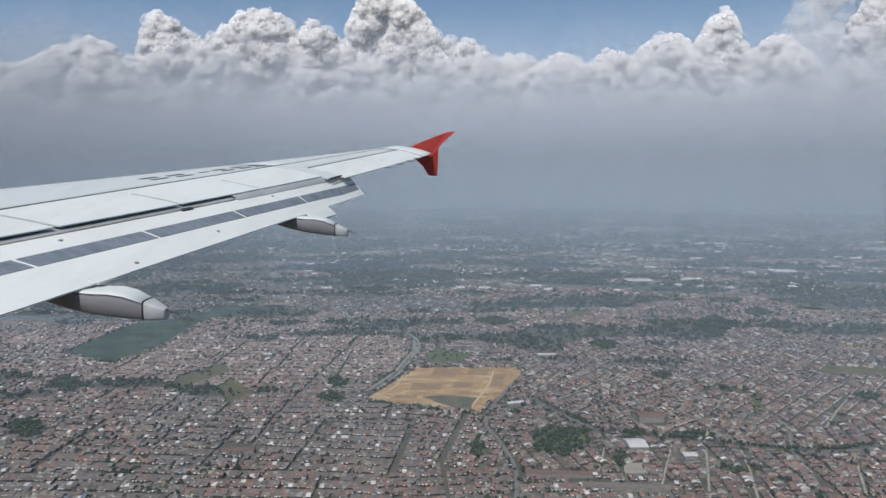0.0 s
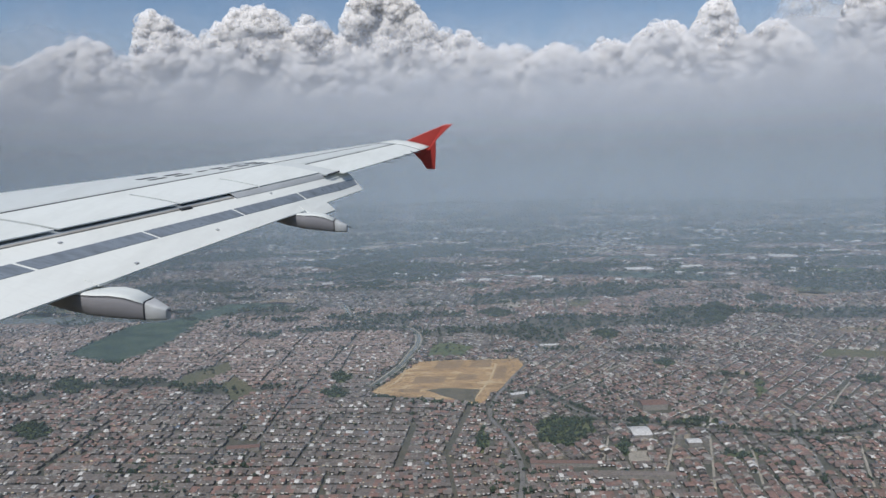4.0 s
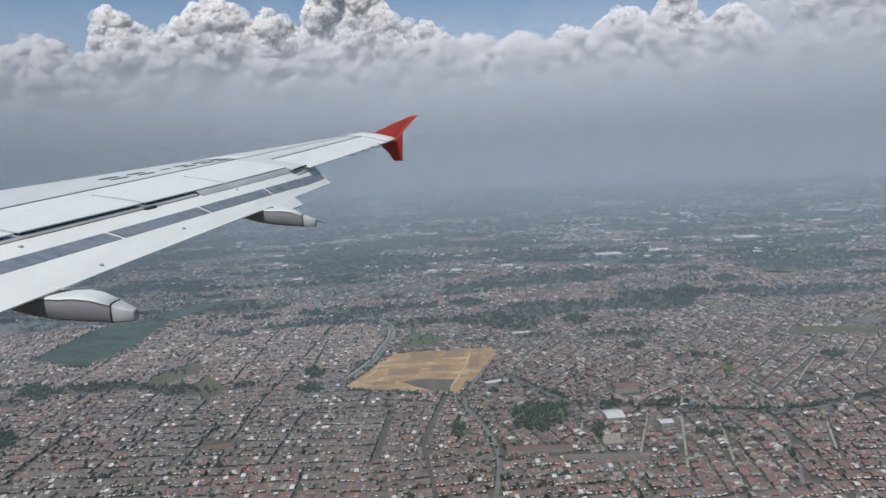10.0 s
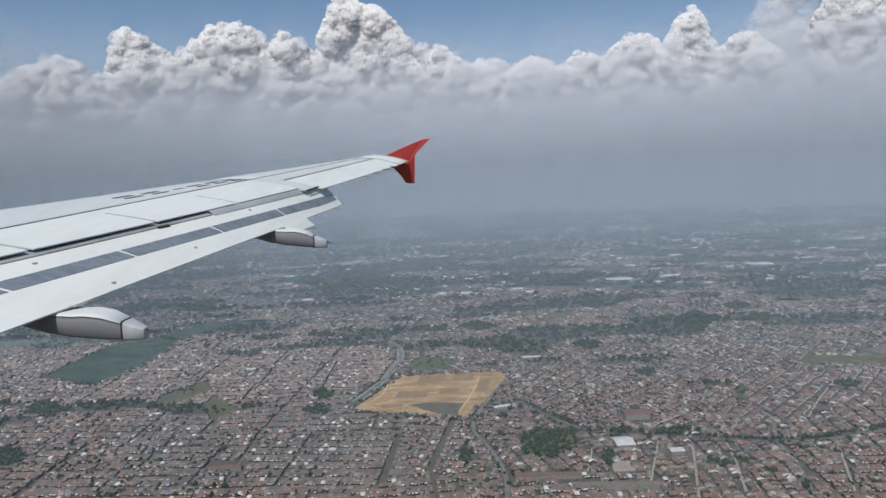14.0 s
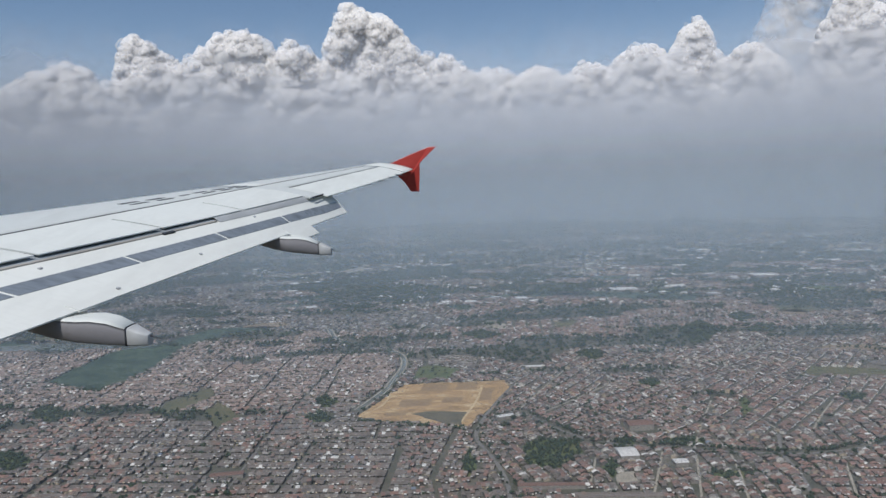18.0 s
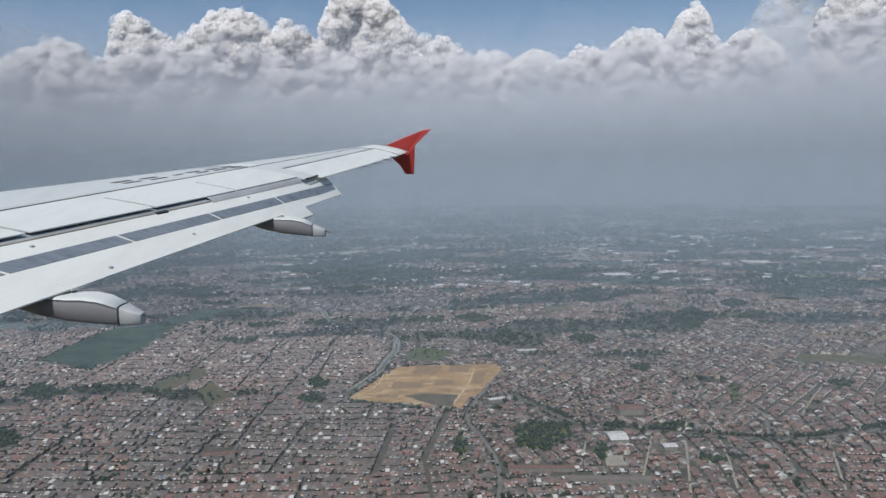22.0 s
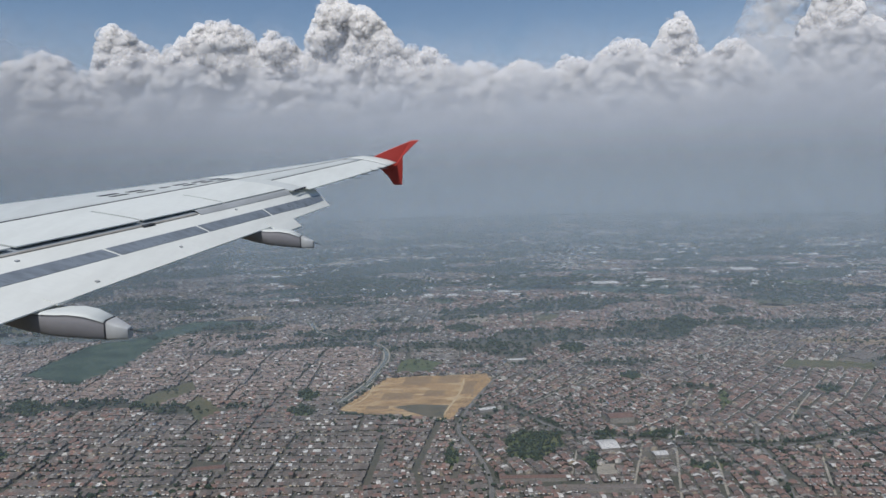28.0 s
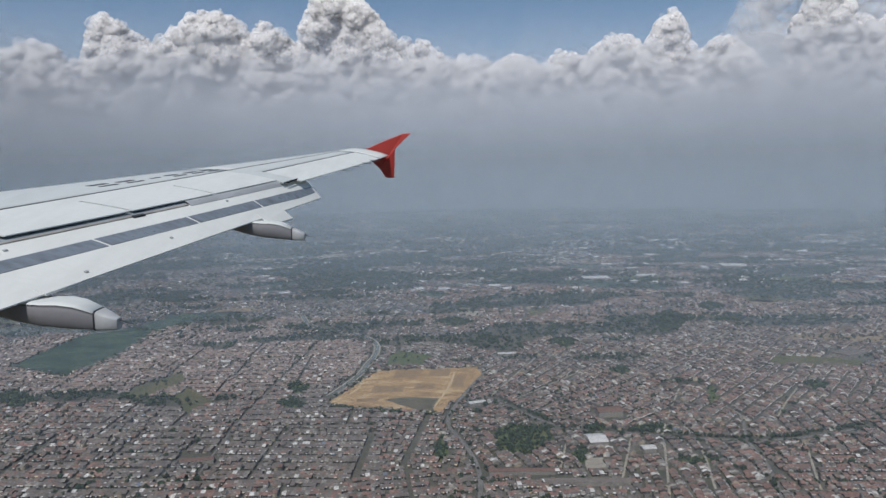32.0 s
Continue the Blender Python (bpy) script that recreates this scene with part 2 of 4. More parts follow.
def fast_mesh(name, verts, quads, tris, mats, qi=None, ti=None, smooth=False):
    """A large mesh from arrays: verts (n,3), quads (m,4), tris (k,3)."""
    me = bpy.data.meshes.new(name)
    nq, nt_ = len(quads), len(tris)
    me.vertices.add(len(verts))
    me.vertices.foreach_set("co", np.asarray(verts, np.float32).ravel())
    loops = np.concatenate([np.asarray(quads, np.int32).ravel(), np.asarray(tris, np.int32).ravel()])
    me.loops.add(len(loops))
    me.loops.foreach_set("vertex_index", loops.astype(np.int32))
    starts = np.concatenate([np.arange(nq) * 4, nq * 4 + np.arange(nt_) * 3]).astype(np.int32)
    me.polygons.add(nq + nt_)
    me.polygons.foreach_set("loop_start", starts)
    for m in mats:
        me.materials.append(m)
    if qi is not None:
        me.polygons.foreach_set("material_index", np.concatenate([qi, ti]).astype(np.int32))
    if smooth:
        me.polygons.foreach_set("use_smooth", np.ones(nq + nt_, bool))
    me.update(calc_edges=True)
    me.validate()
    return new(name, me)


def empty(name, at=(0, 0, 0)):
    e = new(name)
    e.location = at
    return e


# Haze put into sheet colours: bluer near, greyer far.
HAZE, FAR_HAZE = (0.435, 0.545, 0.662), (0.49, 0.565, 0.63)

# ---- the ground ----
def rise(x, y):
    """The plain climbs gently towards the hills far off."""
    return 92.0 * np.clip((np.hypot(x, y) - 2500.0) / 2350.0, 0, 1.25) ** 1.6


gx, gy = np.meshgrid(np.linspace(-4900, 4900, 99), np.linspace(-900, 4900, 59))
cell = np.arange(58)[:, None] * 99 + np.arange(98)[None]
ground = fast_mesh("ground", np.stack([gx, gy, rise(gx, gy)], -1).reshape(-1, 3), np.stack([cell, cell + 1, cell + 100, cell + 99], -1).reshape(-1, 4), np.zeros((0, 3), int), [GROUND])
tagged(ground, "dusty urban ground with patches of grass and bare soil", "ground", kind="structure")


def inside(px, py, poly):
    r = np.zeros(len(px), bool)
    for (x0, y0), (x1, y1) in zip(poly, poly[1:] + poly[:1]):
        c = (y0 > py) != (y1 > py)
        r ^= c & (px < (x1 - x0) * (py - y0) / ((y1 - y0) or 1e-9) + x0)
    return r


def near_line(px, py, line, w):
    d = np.full(len(px), 1e9)
    for (x0, y0), (x1, y1) in zip(line, line[1:]):
        vx, vy = x1 - x0, y1 - y0
        t = np.clip(((px - x0) * vx + (py - y0) * vy) / (vx * vx + vy * vy), 0, 1)
        d = np.minimum(d, np.hypot(px - x0 - t * vx, py - y0 - t * vy))
    return d < w


def rough_edge(poly, step=14.0, amp=2.5):
    out = []
    for (x0, y0), (x1, y1) in zip(poly, poly[1:] + poly[:1]):
        n = max(1, int(math.hypot(x1 - x0, y1 - y0) / step))
        for i in range(n):
            out.append((x0 + (x1 - x0) * i / n + random.uniform(-amp, amp), y0 + (y1 - y0) * i / n + random.uniform(-amp, amp)))
    return out


def patch(name, poly, mat, z, label, category, amp=2.5):
    """A field or a water surface, a low slab on the ground with an uneven edge."""
    p = rough_edge(poly, 14.0 if amp < 5 else 26.0, amp)
    n = len(p)
    v = [(x, y, z + 2.2 * min(1.0, rise(x, y)) + rise(x, y)) for x, y in p] + [(x, y, rise(x, y) - 3.0) for x, y in p]
    f = [tuple(range(n))] + [(i, n + i, n + (i + 1) % n, (i + 1) % n) for i in range(n)]
    area = sum(a[0] * b[1] - b[0] * a[1] for a, b in zip(p, p[1:] + p[:1]))
    if area < 0:
        f = [tuple(reversed(q)) for q in f]
    return tagged(link_mesh(name, v, f, mat), label, category, kind="structure")


def strip(name, line, w, mat, z, label, category):
    """A road or canal of width w along a line, rounded by subdivision."""
    pts = [Vector((*p, 0)) for p in line]
    for _ in range(2):
        q = [pts[0]]
        for a, b in zip(pts, pts[1:]):
            q += [a * 0.75 + b * 0.25, a * 0.25 + b * 0.75]
        pts = q + [pts[-1]]
    v, f = [], []
    for i, p in enumerate(pts):
        d = (pts[min(i + 1, len(pts) - 1)] - pts[max(i - 1, 0)]).normalized()
        n = Vector((-d.y, d.x, 0)) * w / 2
        for s, h in ((1, -0.2), (1, z), (-1, z), (-1, -0.2)):
            v.append((p.x + n.x * s, p.y + n.y * s, h))
    for i in range(len(pts) - 1):
        for k in range(3):
            f.append((4 * i + k, 4 * i + k + 1, 4 * i + k + 5, 4 * i + k + 4))
    return tagged(link_mesh(name, v, [tuple(reversed(q)) for q in f], mat), label, category, kind="structure")


GROVES = [[(-456, 794), (-460, 778), (-469, 763), (-496, 782), (-519, 800), (-520, 819), (-509, 832), (-480, 814)], [(-499, 966), (-501, 944), (-508, 924), (-537, 949), (-563, 973), (-566, 998), (-557, 1017), (-526, 993)], [(562, 1351), (523, 1303), (483, 1261), (480, 1312), (480, 1363), (516, 1420), (561, 1463), (566, 1408)], [(582, 917), (564, 905), (545, 894), (542, 908), (540, 921), (556, 935), (576, 945), (581, 931)], [(300, 1198), (282, 1176), (262, 1156), (253, 1181), (246, 1206), (262, 1231), (283, 1250), (294, 1225)], [(232, 790), (223, 782), (213, 775), (208, 784), (204, 793), (211, 801), (222, 807), (228, 799)], [(309, 783), (296, 777), (280, 773), (270, 780), (261, 787), (272, 793), (289, 797), (301, 790)], [(333, 685), (316, 680), (294, 676), (280, 684), (268, 691), (283, 697), (305, 701), (322, 693)], [(191, 718), (184, 705), (175, 692), (174, 706), (174, 720), (181, 735), (189, 746), (191, 733)], [(45, 740), (40, 721), (33, 703), (29, 723), (26, 742), (31, 763), (38, 780), (42, 761)], [(408, 891), (391, 862), (375, 837), (384, 865), (393, 893), (410, 926), (427, 952), (419, 923)], [(-133, 980), (-140, 965), (-149, 951), (-162, 968), (-172, 985), (-168, 1002), (-158, 1014), (-144, 998)], [(-131, 907), (-139, 896), (-150, 887), (-164, 899), (-175, 911), (-170, 923), (-157, 931), (-143, 920)], [(-517, 1733), (-531, 1710), (-552, 1690), (-587, 1721), (-618, 1751), (-609, 1778), (-585, 1795), (-548, 1765)], [(695, 1483), (669, 1460), (640, 1440), (633, 1468), (629, 1494), (653, 1520), (683, 1538), (692, 1511)], [(142, 1387), (121, 1365), (94, 1345), (73, 1373), (55, 1400), (72, 1425), (102, 1443), (125, 1416)], [(337, 1021), (324, 1009), (309, 999), (303, 1013), (298, 1026), (309, 1039), (325, 1049), (333, 1036)]]
PLOTS = [[(87, 694), (147, 681), (142, 658), (84, 672)], [(143, 669), (206, 648), (200, 629), (139, 648)], [(204, 781), (228, 779), (214, 730), (191, 732)], [(-251, 767), (-204, 744), (-197, 714), (-244, 729)]]
HALLS = [(595, 659, 22), (700, 1066, 34), (871, 1029, 48), (-774, 625, 28), (-795, 1054, 20), (246, 834, 23), (256, 720, 13), (161, 1128, 20), (-289, 1127, 13), (89, 887, 18), (668, 1929, 41)]
LANES = [[(319, 742), (307, 690), (286, 621)], [(249, 756), (225, 697), (197, 628)], [(372, 929), (326, 842), (286, 761)], [(549, 936), (484, 859), (428, 784)], [(109, 874), (210, 973), (326, 1097), (450, 1099), (669, 1332)], [(111, 920), (155, 1007), (263, 1220)], [(399, 878), (406, 805)], [(432, 724), (383, 614)], [(173, 746), (150, 675)], [(280, 737), (257, 667), (237, 608)]]
FIELD = [(-108, 907), (-46, 1059), (108, 1064), (112, 1012), (36, 854), (16, 873), (-56, 884), (-86, 898)]
SCRUB = [(-32, 918), (2, 928), (41, 915), (31, 867), (9, 878)]
MEADOW = [(-36, 1083), (-26, 1158), (5, 1166), (44, 1139), (22, 1083)]
RIVER = [(-222, 1508), (-196, 1402), (-145, 1344), (-89, 1312), (-52, 1241), (-50, 1161), (-63, 1093), (-72, 1032), (-105, 942)]
LAGOON = [(-632, 1143), (-518, 1076), (-485, 1178), (-488, 1367), (-440, 1465), (-314, 1547), (-370, 1575), (-489, 1549), (-549, 1411), (-617, 1361)]
DRY_A = [(-385, 944), (-390, 1010), (-343, 1084), (-323, 1031), (-351, 967)]
DRY_B = [(-319, 952), (-310, 1002), (-260, 934), (-279, 884)]
MAIN = [(117, 1035), (80, 947), (49, 848), (47, 810), (62, 756), (71, 695), (68, 641), (56, 579)]
PARK = [(93, 730), (99, 796), (120, 807), (168, 799), (157, 748), (125, 719)]
TREE_ROAD = [(113, 908), (176, 789), (267, 768), (317, 750), (372, 737), (427, 736), (533, 765)]
SIDE_ROAD = [(398, 796), (372, 737), (366, 685), (347, 622), (323, 570)]
LOT = [(182, 706), (203, 707), (197, 677), (176, 673)]
DIRT_A = [(547, 1037), (589, 1082), (710, 1050), (681, 1006)]
DIRT_B = [(637, 1191), (701, 1216), (839, 1184), (805, 1136)]
LAKE = [(-925, 1384), (-579, 1375), (-537, 1409), (-799, 1457), (-975, 1460)]
STREET = [(-213, 678), (-208, 853), (-183, 1045), (-145, 1344)]
BELT = [(43, 1853), (340, 1843), (642, 1695), (683, 1804), (360, 1950)]
TRACK_A = [(-64, 1031), (-68, 963), (-102, 911)]
TRACK_B = [(71, 1040), (58, 963), (26, 861)]
FIELD_EDGE = [(-106, 895), (-56, 873), (36, 846)]
LAGOON_EDGE = [(-626, 1132), (-513, 1063), (-479, 1163), (-476, 1333)]
LAGOON_BACK = [(-497, 1393), (-557, 1433), (-631, 1392)]
patch("bare_field", FIELD, SAND, 0.25, "bare yellow soil building site with worn wheel tracks", "field")
patch("burnt_plot", SCRUB, BURNT, 0.32, "dark burnt plot in the bare yellow field", "field")
for ax, ay, w, d in ((-52, 950, 44, 30), (-22, 1018, 38, 42), (30, 1020, 30, 40), (62, 965, 16, 60), (-70, 912, 30, 14), (8, 960, 28, 26)):
    patch("ploughed_plot", [(ax, ay), (ax + 0.16 * d, ay + d), (ax + w + 0.16 * d, ay + d), (ax + w, ay)], PLOUGH, 0.29, "faint brown ploughed plot in the bare field", "field", 1.5)
patch("meadow", MEADOW, GRASS, 0.2, "green meadow beside the bare field", "meadow", 5.0)
patch("lagoon", LAGOON, MARSH, 0.2, "still lagoon covered with green water weed", "lagoon", 9.0)
patch("lake", LAKE, WATER, 0.18, "murky grey-green lake", "lake")
patch("dry_field", DRY_A, OLIVE, 0.2, "dry olive-green field among houses", "field", 5.0)
patch("dry_field", DRY_B, OLIVE, 0.2, "small dry olive-brown plot among houses", "field", 5.0)
patch("park_ground", PARK, GRASS, 0.2, "wooded park ground among houses", "park")
patch("parking_lot", LOT, LANE, 0.2, "pale open parking lot", "parking lot")
for ring in GROVES:
    patch("grove_ground", ring, GRASS, 0.2, "shaded grassy ground under dark trees", "grove", 4.0)
patch("dry_field", DIRT_A, OLIVE, 0.2, "long strip of dry grass and bare soil", "field")
patch("dry_field", DIRT_B, CLAY, 0.2, "brown bare strip beyond the red roofs", "field")
patch("meadow", BELT, MARSH, 0.2, "broad green strip before the industrial sheds", "meadow")
strip("canal", RIVER, 12, LANE, 0.3, "winding canal with pale concrete banks", "canal")
strip("canal_water", RIVER, 7, WATER, 0.36, "dark water of the winding canal", "canal")
strip("main_road", MAIN, 4.6, ROAD, 0.3, "grey main road between roofs", "road")
strip("tree_road", TREE_ROAD, 3.6, ROAD, 0.3, "road lined with dark trees", "road")
strip("side_road", SIDE_ROAD, 4, ROAD, 0.3, "pale side road", "road")
strip("long_street", STREET, 2.2, ROAD, 0.3, "long straight street through the row houses", "road")
for line in LANES:
    strip("lane", line, 2.4, LANE, 0.3, "pale dusty lane between roofs", "road")
strip("field_track", TRACK_A, 3, PALE, 0.3, "worn track over the bare field", "track")
strip("field_track", TRACK_B, 3, PALE, 0.3, "worn track over the bare field", "track")
# beyond the brown heath: the ring road with its estate; towards the lake: works along the creek
HEATH = [(637, 787), (759, 717), (748, 640), (734, 567), (660, 560), (594, 584)]
RING_ROAD = [(1046, 842), (916, 832), (826, 801), (771, 731), (754, 664), (742, 566)]
RING_FIELD = [(776, 684), (849, 668), (858, 600), (778, 562), (760, 590)]
RING_LANE = [(759, 664), (798, 608), (877, 662), (942, 682)]
HEATH_PATH = [(602, 700), (660, 690), (700, 640), (690, 575)]
BUILDING_SITE = [(1038, 1127), (1184, 1057), (1129, 971), (996, 1023)]
REED_BED = [(862, 1147), (987, 1100), (966, 1035), (844, 1095)]
CREEK = [(-935, 1021), (-873, 873), (-846, 762), (-836, 690), (-868, 634)]
PASTURE = [(-1240, 1223), (-1047, 1275), (-946, 1214), (-950, 1040), (-1148, 904)]
DIRT_ROAD = [(-849, 691), (-862, 633), (-862, 569)]
COMMON = [(-1001, 646), (-888, 643), (-887, 579), (-962, 577)]
ORANGE = [(-1080, 786), (-986, 796), (-920, 653), (-985, 618)]
YARD = [(-1000, 935), (-900, 915), (-880, 800), (-985, 790)]
TREE_ROW = [(-665, 666), (-447, 569)]
patch("heath", HEATH, OLIVE, 0.2, "dry brown and green heath crossed by sandy paths", "heath", 5.0)
patch("heath", RING_FIELD, OLIVE, 0.2, "rough green field inside the bend of the ring road", "heath", 5.0)
patch("building_site", BUILDING_SITE, CLAY, 0.2, "bare brown building site beside warehouses", "building site", 5.0)
patch("reed_bed", REED_BED, MARSH, 0.2, "dark green reed bed before a long hall", "reed bed", 5.0)
patch("pasture", PASTURE, GRASS, 0.2, "broad green pasture beside the creek", "pasture", 6.0)
patch("common", COMMON, GRASS, 0.2, "rough grassy common beside the dirt road", "common", 4.0)
patch("works_yard", YARD, LANE, 0.2, "pale dusty works yard by the creek", "yard")
strip("ring_road", RING_ROAD, 11, PALE, 0.32, "curving ring road with sandy verges", "road")
strip("ring_road_lane", RING_ROAD, 5, ROAD, 0.38, "grey asphalt of the curving ring road", "road")
strip("sandy_path", RING_LANE, 4, PALE, 0.32, "sandy path to the estate", "path")
strip("sandy_path", HEATH_PATH, 4, PALE, 0.32, "sandy path over the heath", "path")
strip("creek", CREEK, 9, WATER, 0.3, "dark creek between thick trees", "creek")
strip("dirt_road", DIRT_ROAD, 6, PALE, 0.32, "pale dirt road along the creek", "road")
FAR_FIELDS = []
for _ in range(110):
    fy = random.uniform(1450, 4600)
    fx = random.uniform(-0.74, 0.72) * fy
    w, d, turn = random.uniform(22, 75) * (0.6 + fy / 3500), random.uniform(18, 60) * (0.6 + fy / 3500), random.uniform(-0.5, 0.5)
    ring = []
    for k in range(7):
        a = k / 7 * 6.283 + random.uniform(-0.25, 0.25)
        u, v = math.cos(a) * w, math.sin(a) * d
        ring.append((fx + u * math.cos(turn) - v * math.sin(turn), fy + u * math.sin(turn) + v * math.cos(turn)))
    FAR_FIELDS.append(ring)
for i, ring in enumerate(FAR_FIELDS):
    mat, word = ((OLIVE, "dry olive"), (CLAY, "bare brown"), (GRASS, "rough green"), (MARSH, "dark green wet"), (LANE, "pale dusty"))[i % 5]
    patch("far_field", ring, mat, 0.2, f"{word} field between distant quarters", "field", 5.0)
OPEN = FAR_FIELDS + [HEATH, RING_FIELD, BUILDING_SITE, REED_BED, PASTURE, COMMON, YARD, FIELD, MEADOW, LAGOON, LAKE, DRY_A, DRY_B, PARK, LOT, DIRT_A, DIRT_B, BELT] + GROVES + PLOTS
LINES = [(RING_ROAD, 8), (RING_LANE, 4), (CREEK, 13), (DIRT_ROAD, 6), (RIVER, 9), (MAIN, 5), (TREE_ROAD, 8), (SIDE_ROAD, 4.4), (STREET, 2.6)] + [(line, 3.2) for line in LANES]


def free(px, py, grow=0.0):
    ok = np.ones(len(px), bool)
    for p in OPEN:
        ok &= ~inside(px, py, p)
    for l, w in LINES:
        ok &= ~near_line(px, py, l, w + grow)
    for hx, hy, r in HALLS:
        ok &= np.hypot(px - hx, (py - hy) * (0.8 if grow == 0 else 1)) > r
    return ok


# ---- rows of houses ----
rng = np.random.default_rng(7)


def in_view(x, y):
    return ((np.abs(x) < 0.80 * y + 60) | ((y < 1500) & (np.abs(x) < 1240))) & (y > 470)


seeds = []
gy = 490.0
while gy < 2500:
    step = 110 + 0.045 * gy
    for gx in np.arange(-max(0.85 * gy + 100, 1250 * (gy < 1500)), max(0.85 * gy + 100, 1250 * (gy < 1500)), step):
        seeds.append((gx + rng.uniform(-0.42, 0.42) * step, gy + rng.uniform(-0.42, 0.42) * step, step))
    gy += step
seeds = np.array(seeds)


def nearest(px, py):
    best, who = np.full(len(px), 1e18), np.zeros(len(px), int)
    for k in range(0, len(seeds), 1):
        d = (px - seeds[k, 0]) ** 2 + (py - seeds[k, 1]) ** 2
        m = d < best
        best[m], who[m] = d[m], k
    return who


pool = []           # x, y, angle, width, depth, eaves, rise, palette
for k, (sx, sy, step) in enumerate(seeds):
    left = sx < -20 + 0.08 * (sy - 700)
    tidy = left and sy < 1250
    if tidy:
        ang = radians(-4) + rng.normal(0, 0.03)
    elif not left and 800 < sy < 1350 and rng.random() < 0.8:
        ang = radians(46) + rng.normal(0, 0.09)
    else:
        ang = radians(-4) + rng.choice([0.0, 0.0, 1.571]) + rng.normal(0, 0.15)
    big = 1.0 if sy < 1500 else 1.35
    w0, d0, lane = 4.3 * big, 7.6 * big, rng.uniform(4.4, 5.6) * big
    pitch = 2 * d0 + lane
    span = step * 1.15
    rows = np.arange(-span, span, pitch)
    cols = np.arange(-span, span, w0)
    u, v = np.meshgrid(cols, rows)
    side = np.stack([np.zeros_like(u), np.ones_like(u)])
    u, v = np.stack([u, u]), np.stack([v + d0 / 2, v + 1.5 * d0])
    # a cross street every so often
    block = rng.uniform(70, 110)
    keep = (np.mod(u + rng.uniform(0, 99), block) > rng.choice([2.0, 3.2, 5.0])) & (rng.random(u.shape) > (0.05 if tidy else 0.09))
    u, v = u[keep], v[keep]
    v = v + rng.normal(0, 0.2 if tidy else 0.45, len(v))
    x = sx + u * math.cos(ang) - v * math.sin(ang)
    y = sy + u * math.sin(ang) + v * math.cos(ang)
    n = len(x)
    two = rng.random(n) < (0.07 if tidy else 0.2)
    red = rng.choice([0.05, 0.08, 0.4]) if left else rng.choice([0.45, 0.62, 0.8])
    pool.append(np.stack([x, y, np.full(n, ang) + rng.normal(0, 0.02, n), w0 * (rng.uniform(0.95, 1.01, n) if tidy else rng.uniform(0.91, 1.01, n)), d0 * (rng.uniform(0.9, 1.0, n) if tidy else rng.uniform(0.82, 1.0, n)),
                          np.where(two, 4.2, 2.4) * rng.uniform(0.93, 1.1, n), rng.uniform(1.0, 1.5, n), np.where((sx < -90) & (sy > 930) & (sy < 1450), 2.0 * (rng.random(n) < 0.75), (rng.random(n) < red) * 1.0), np.full(n, k)], 1))
pool = np.concatenate(pool)
pool = pool[in_view(pool[:, 0], pool[:, 1]) & (pool[:, 1] < 2450)]
pool = pool[free(pool[:, 0], pool[:, 1])]
who = nearest(pool[:, 0], pool[:, 1])
pool = pool[who == pool[:, 8].astype(int)]


def belts(a, b):
    """Low where woods and fields lie between the quarters."""
    return sum(noise.noise(Vector((a * 0.0026 * k, b * 0.0058 * k, 1.0 + 3 * k))) / k ** 0.7 for k in (1, 2.3, 5.1))


GAPS = ([600, 1000, 1300, 1700, 2100, 2450, 4800], [-0.72, -0.46, -0.24, -0.08, 0.04, 0.10, 0.14])
belt = np.array([belts(a, b) for a, b in zip(pool[:, 0], pool[:, 1])])
limit = np.interp(pool[:, 1], *GAPS)
pool = pool[belt > limit]


def house_arrays(p):
    n = len(p)
    hw, hd, e, r = p[:, 3] / 2, p[:, 4] / 2, p[:, 5], p[:, 5] + p[:, 6]
    z = np.zeros(n)
    loc = [(-hw, -hd, z), (hw, -hd, z), (hw, hd, z), (-hw, hd, z), (-hw, -hd, e), (hw, -hd, e), (hw, hd, e), (-hw, hd, e), (-hw, z, r), (hw, z, r)]
    o = 0.55
    ex, ey, lo = hw + 0.1, hd + o, e - o * (r - e) / hd + 0.06
    loc += [(-ex, -ey, lo), (ex, -ey, lo), (ex, ey, lo), (-ex, ey, lo), (-ex, z, r + 0.06), (ex, z, r + 0.06)]
    loc = np.stack([np.stack(q, 1) for q in loc], 1)                       # n,16,3
    c, s = np.cos(p[:, 2])[:, None], np.sin(p[:, 2])[:, None]
    v = np.empty_like(loc)
    v[..., 0] = p[:, 0:1] + loc[..., 0] * c - loc[..., 1] * s
    v[..., 1] = p[:, 1:2] + loc[..., 0] * s + loc[..., 1] * c
    v[..., 2] = loc[..., 2] + rise(p[:, 0], p[:, 1])[:, None]
    return loc, v


WQ, WT = [(0, 1, 5, 4), (1, 2, 6, 5), (2, 3, 7, 6), (3, 0, 4, 7)], [(4, 8, 7), (5, 6, 9)]
RQ = [(10, 11, 15, 14), (12, 13, 14, 15)]


def house_stuff(name, p, roof, label):
    n = len(p)
    _, v = house_arrays(p)
    base = (np.arange(n) * 16)[:, None, None]
    q = (np.array(WQ + RQ)[None] + base).reshape(-1, 4)
    t = (np.array(WT)[None] + base).reshape(-1, 3)
    qi = np.tile([0, 0, 0, 0, 1, 1], n)
    ob = fast_mesh(name, v.reshape(-1, 3), q, t, [WALLS, roof], qi, np.zeros(2 * n, int))
    return tagged(ob, label, "houses", kind="stuff")


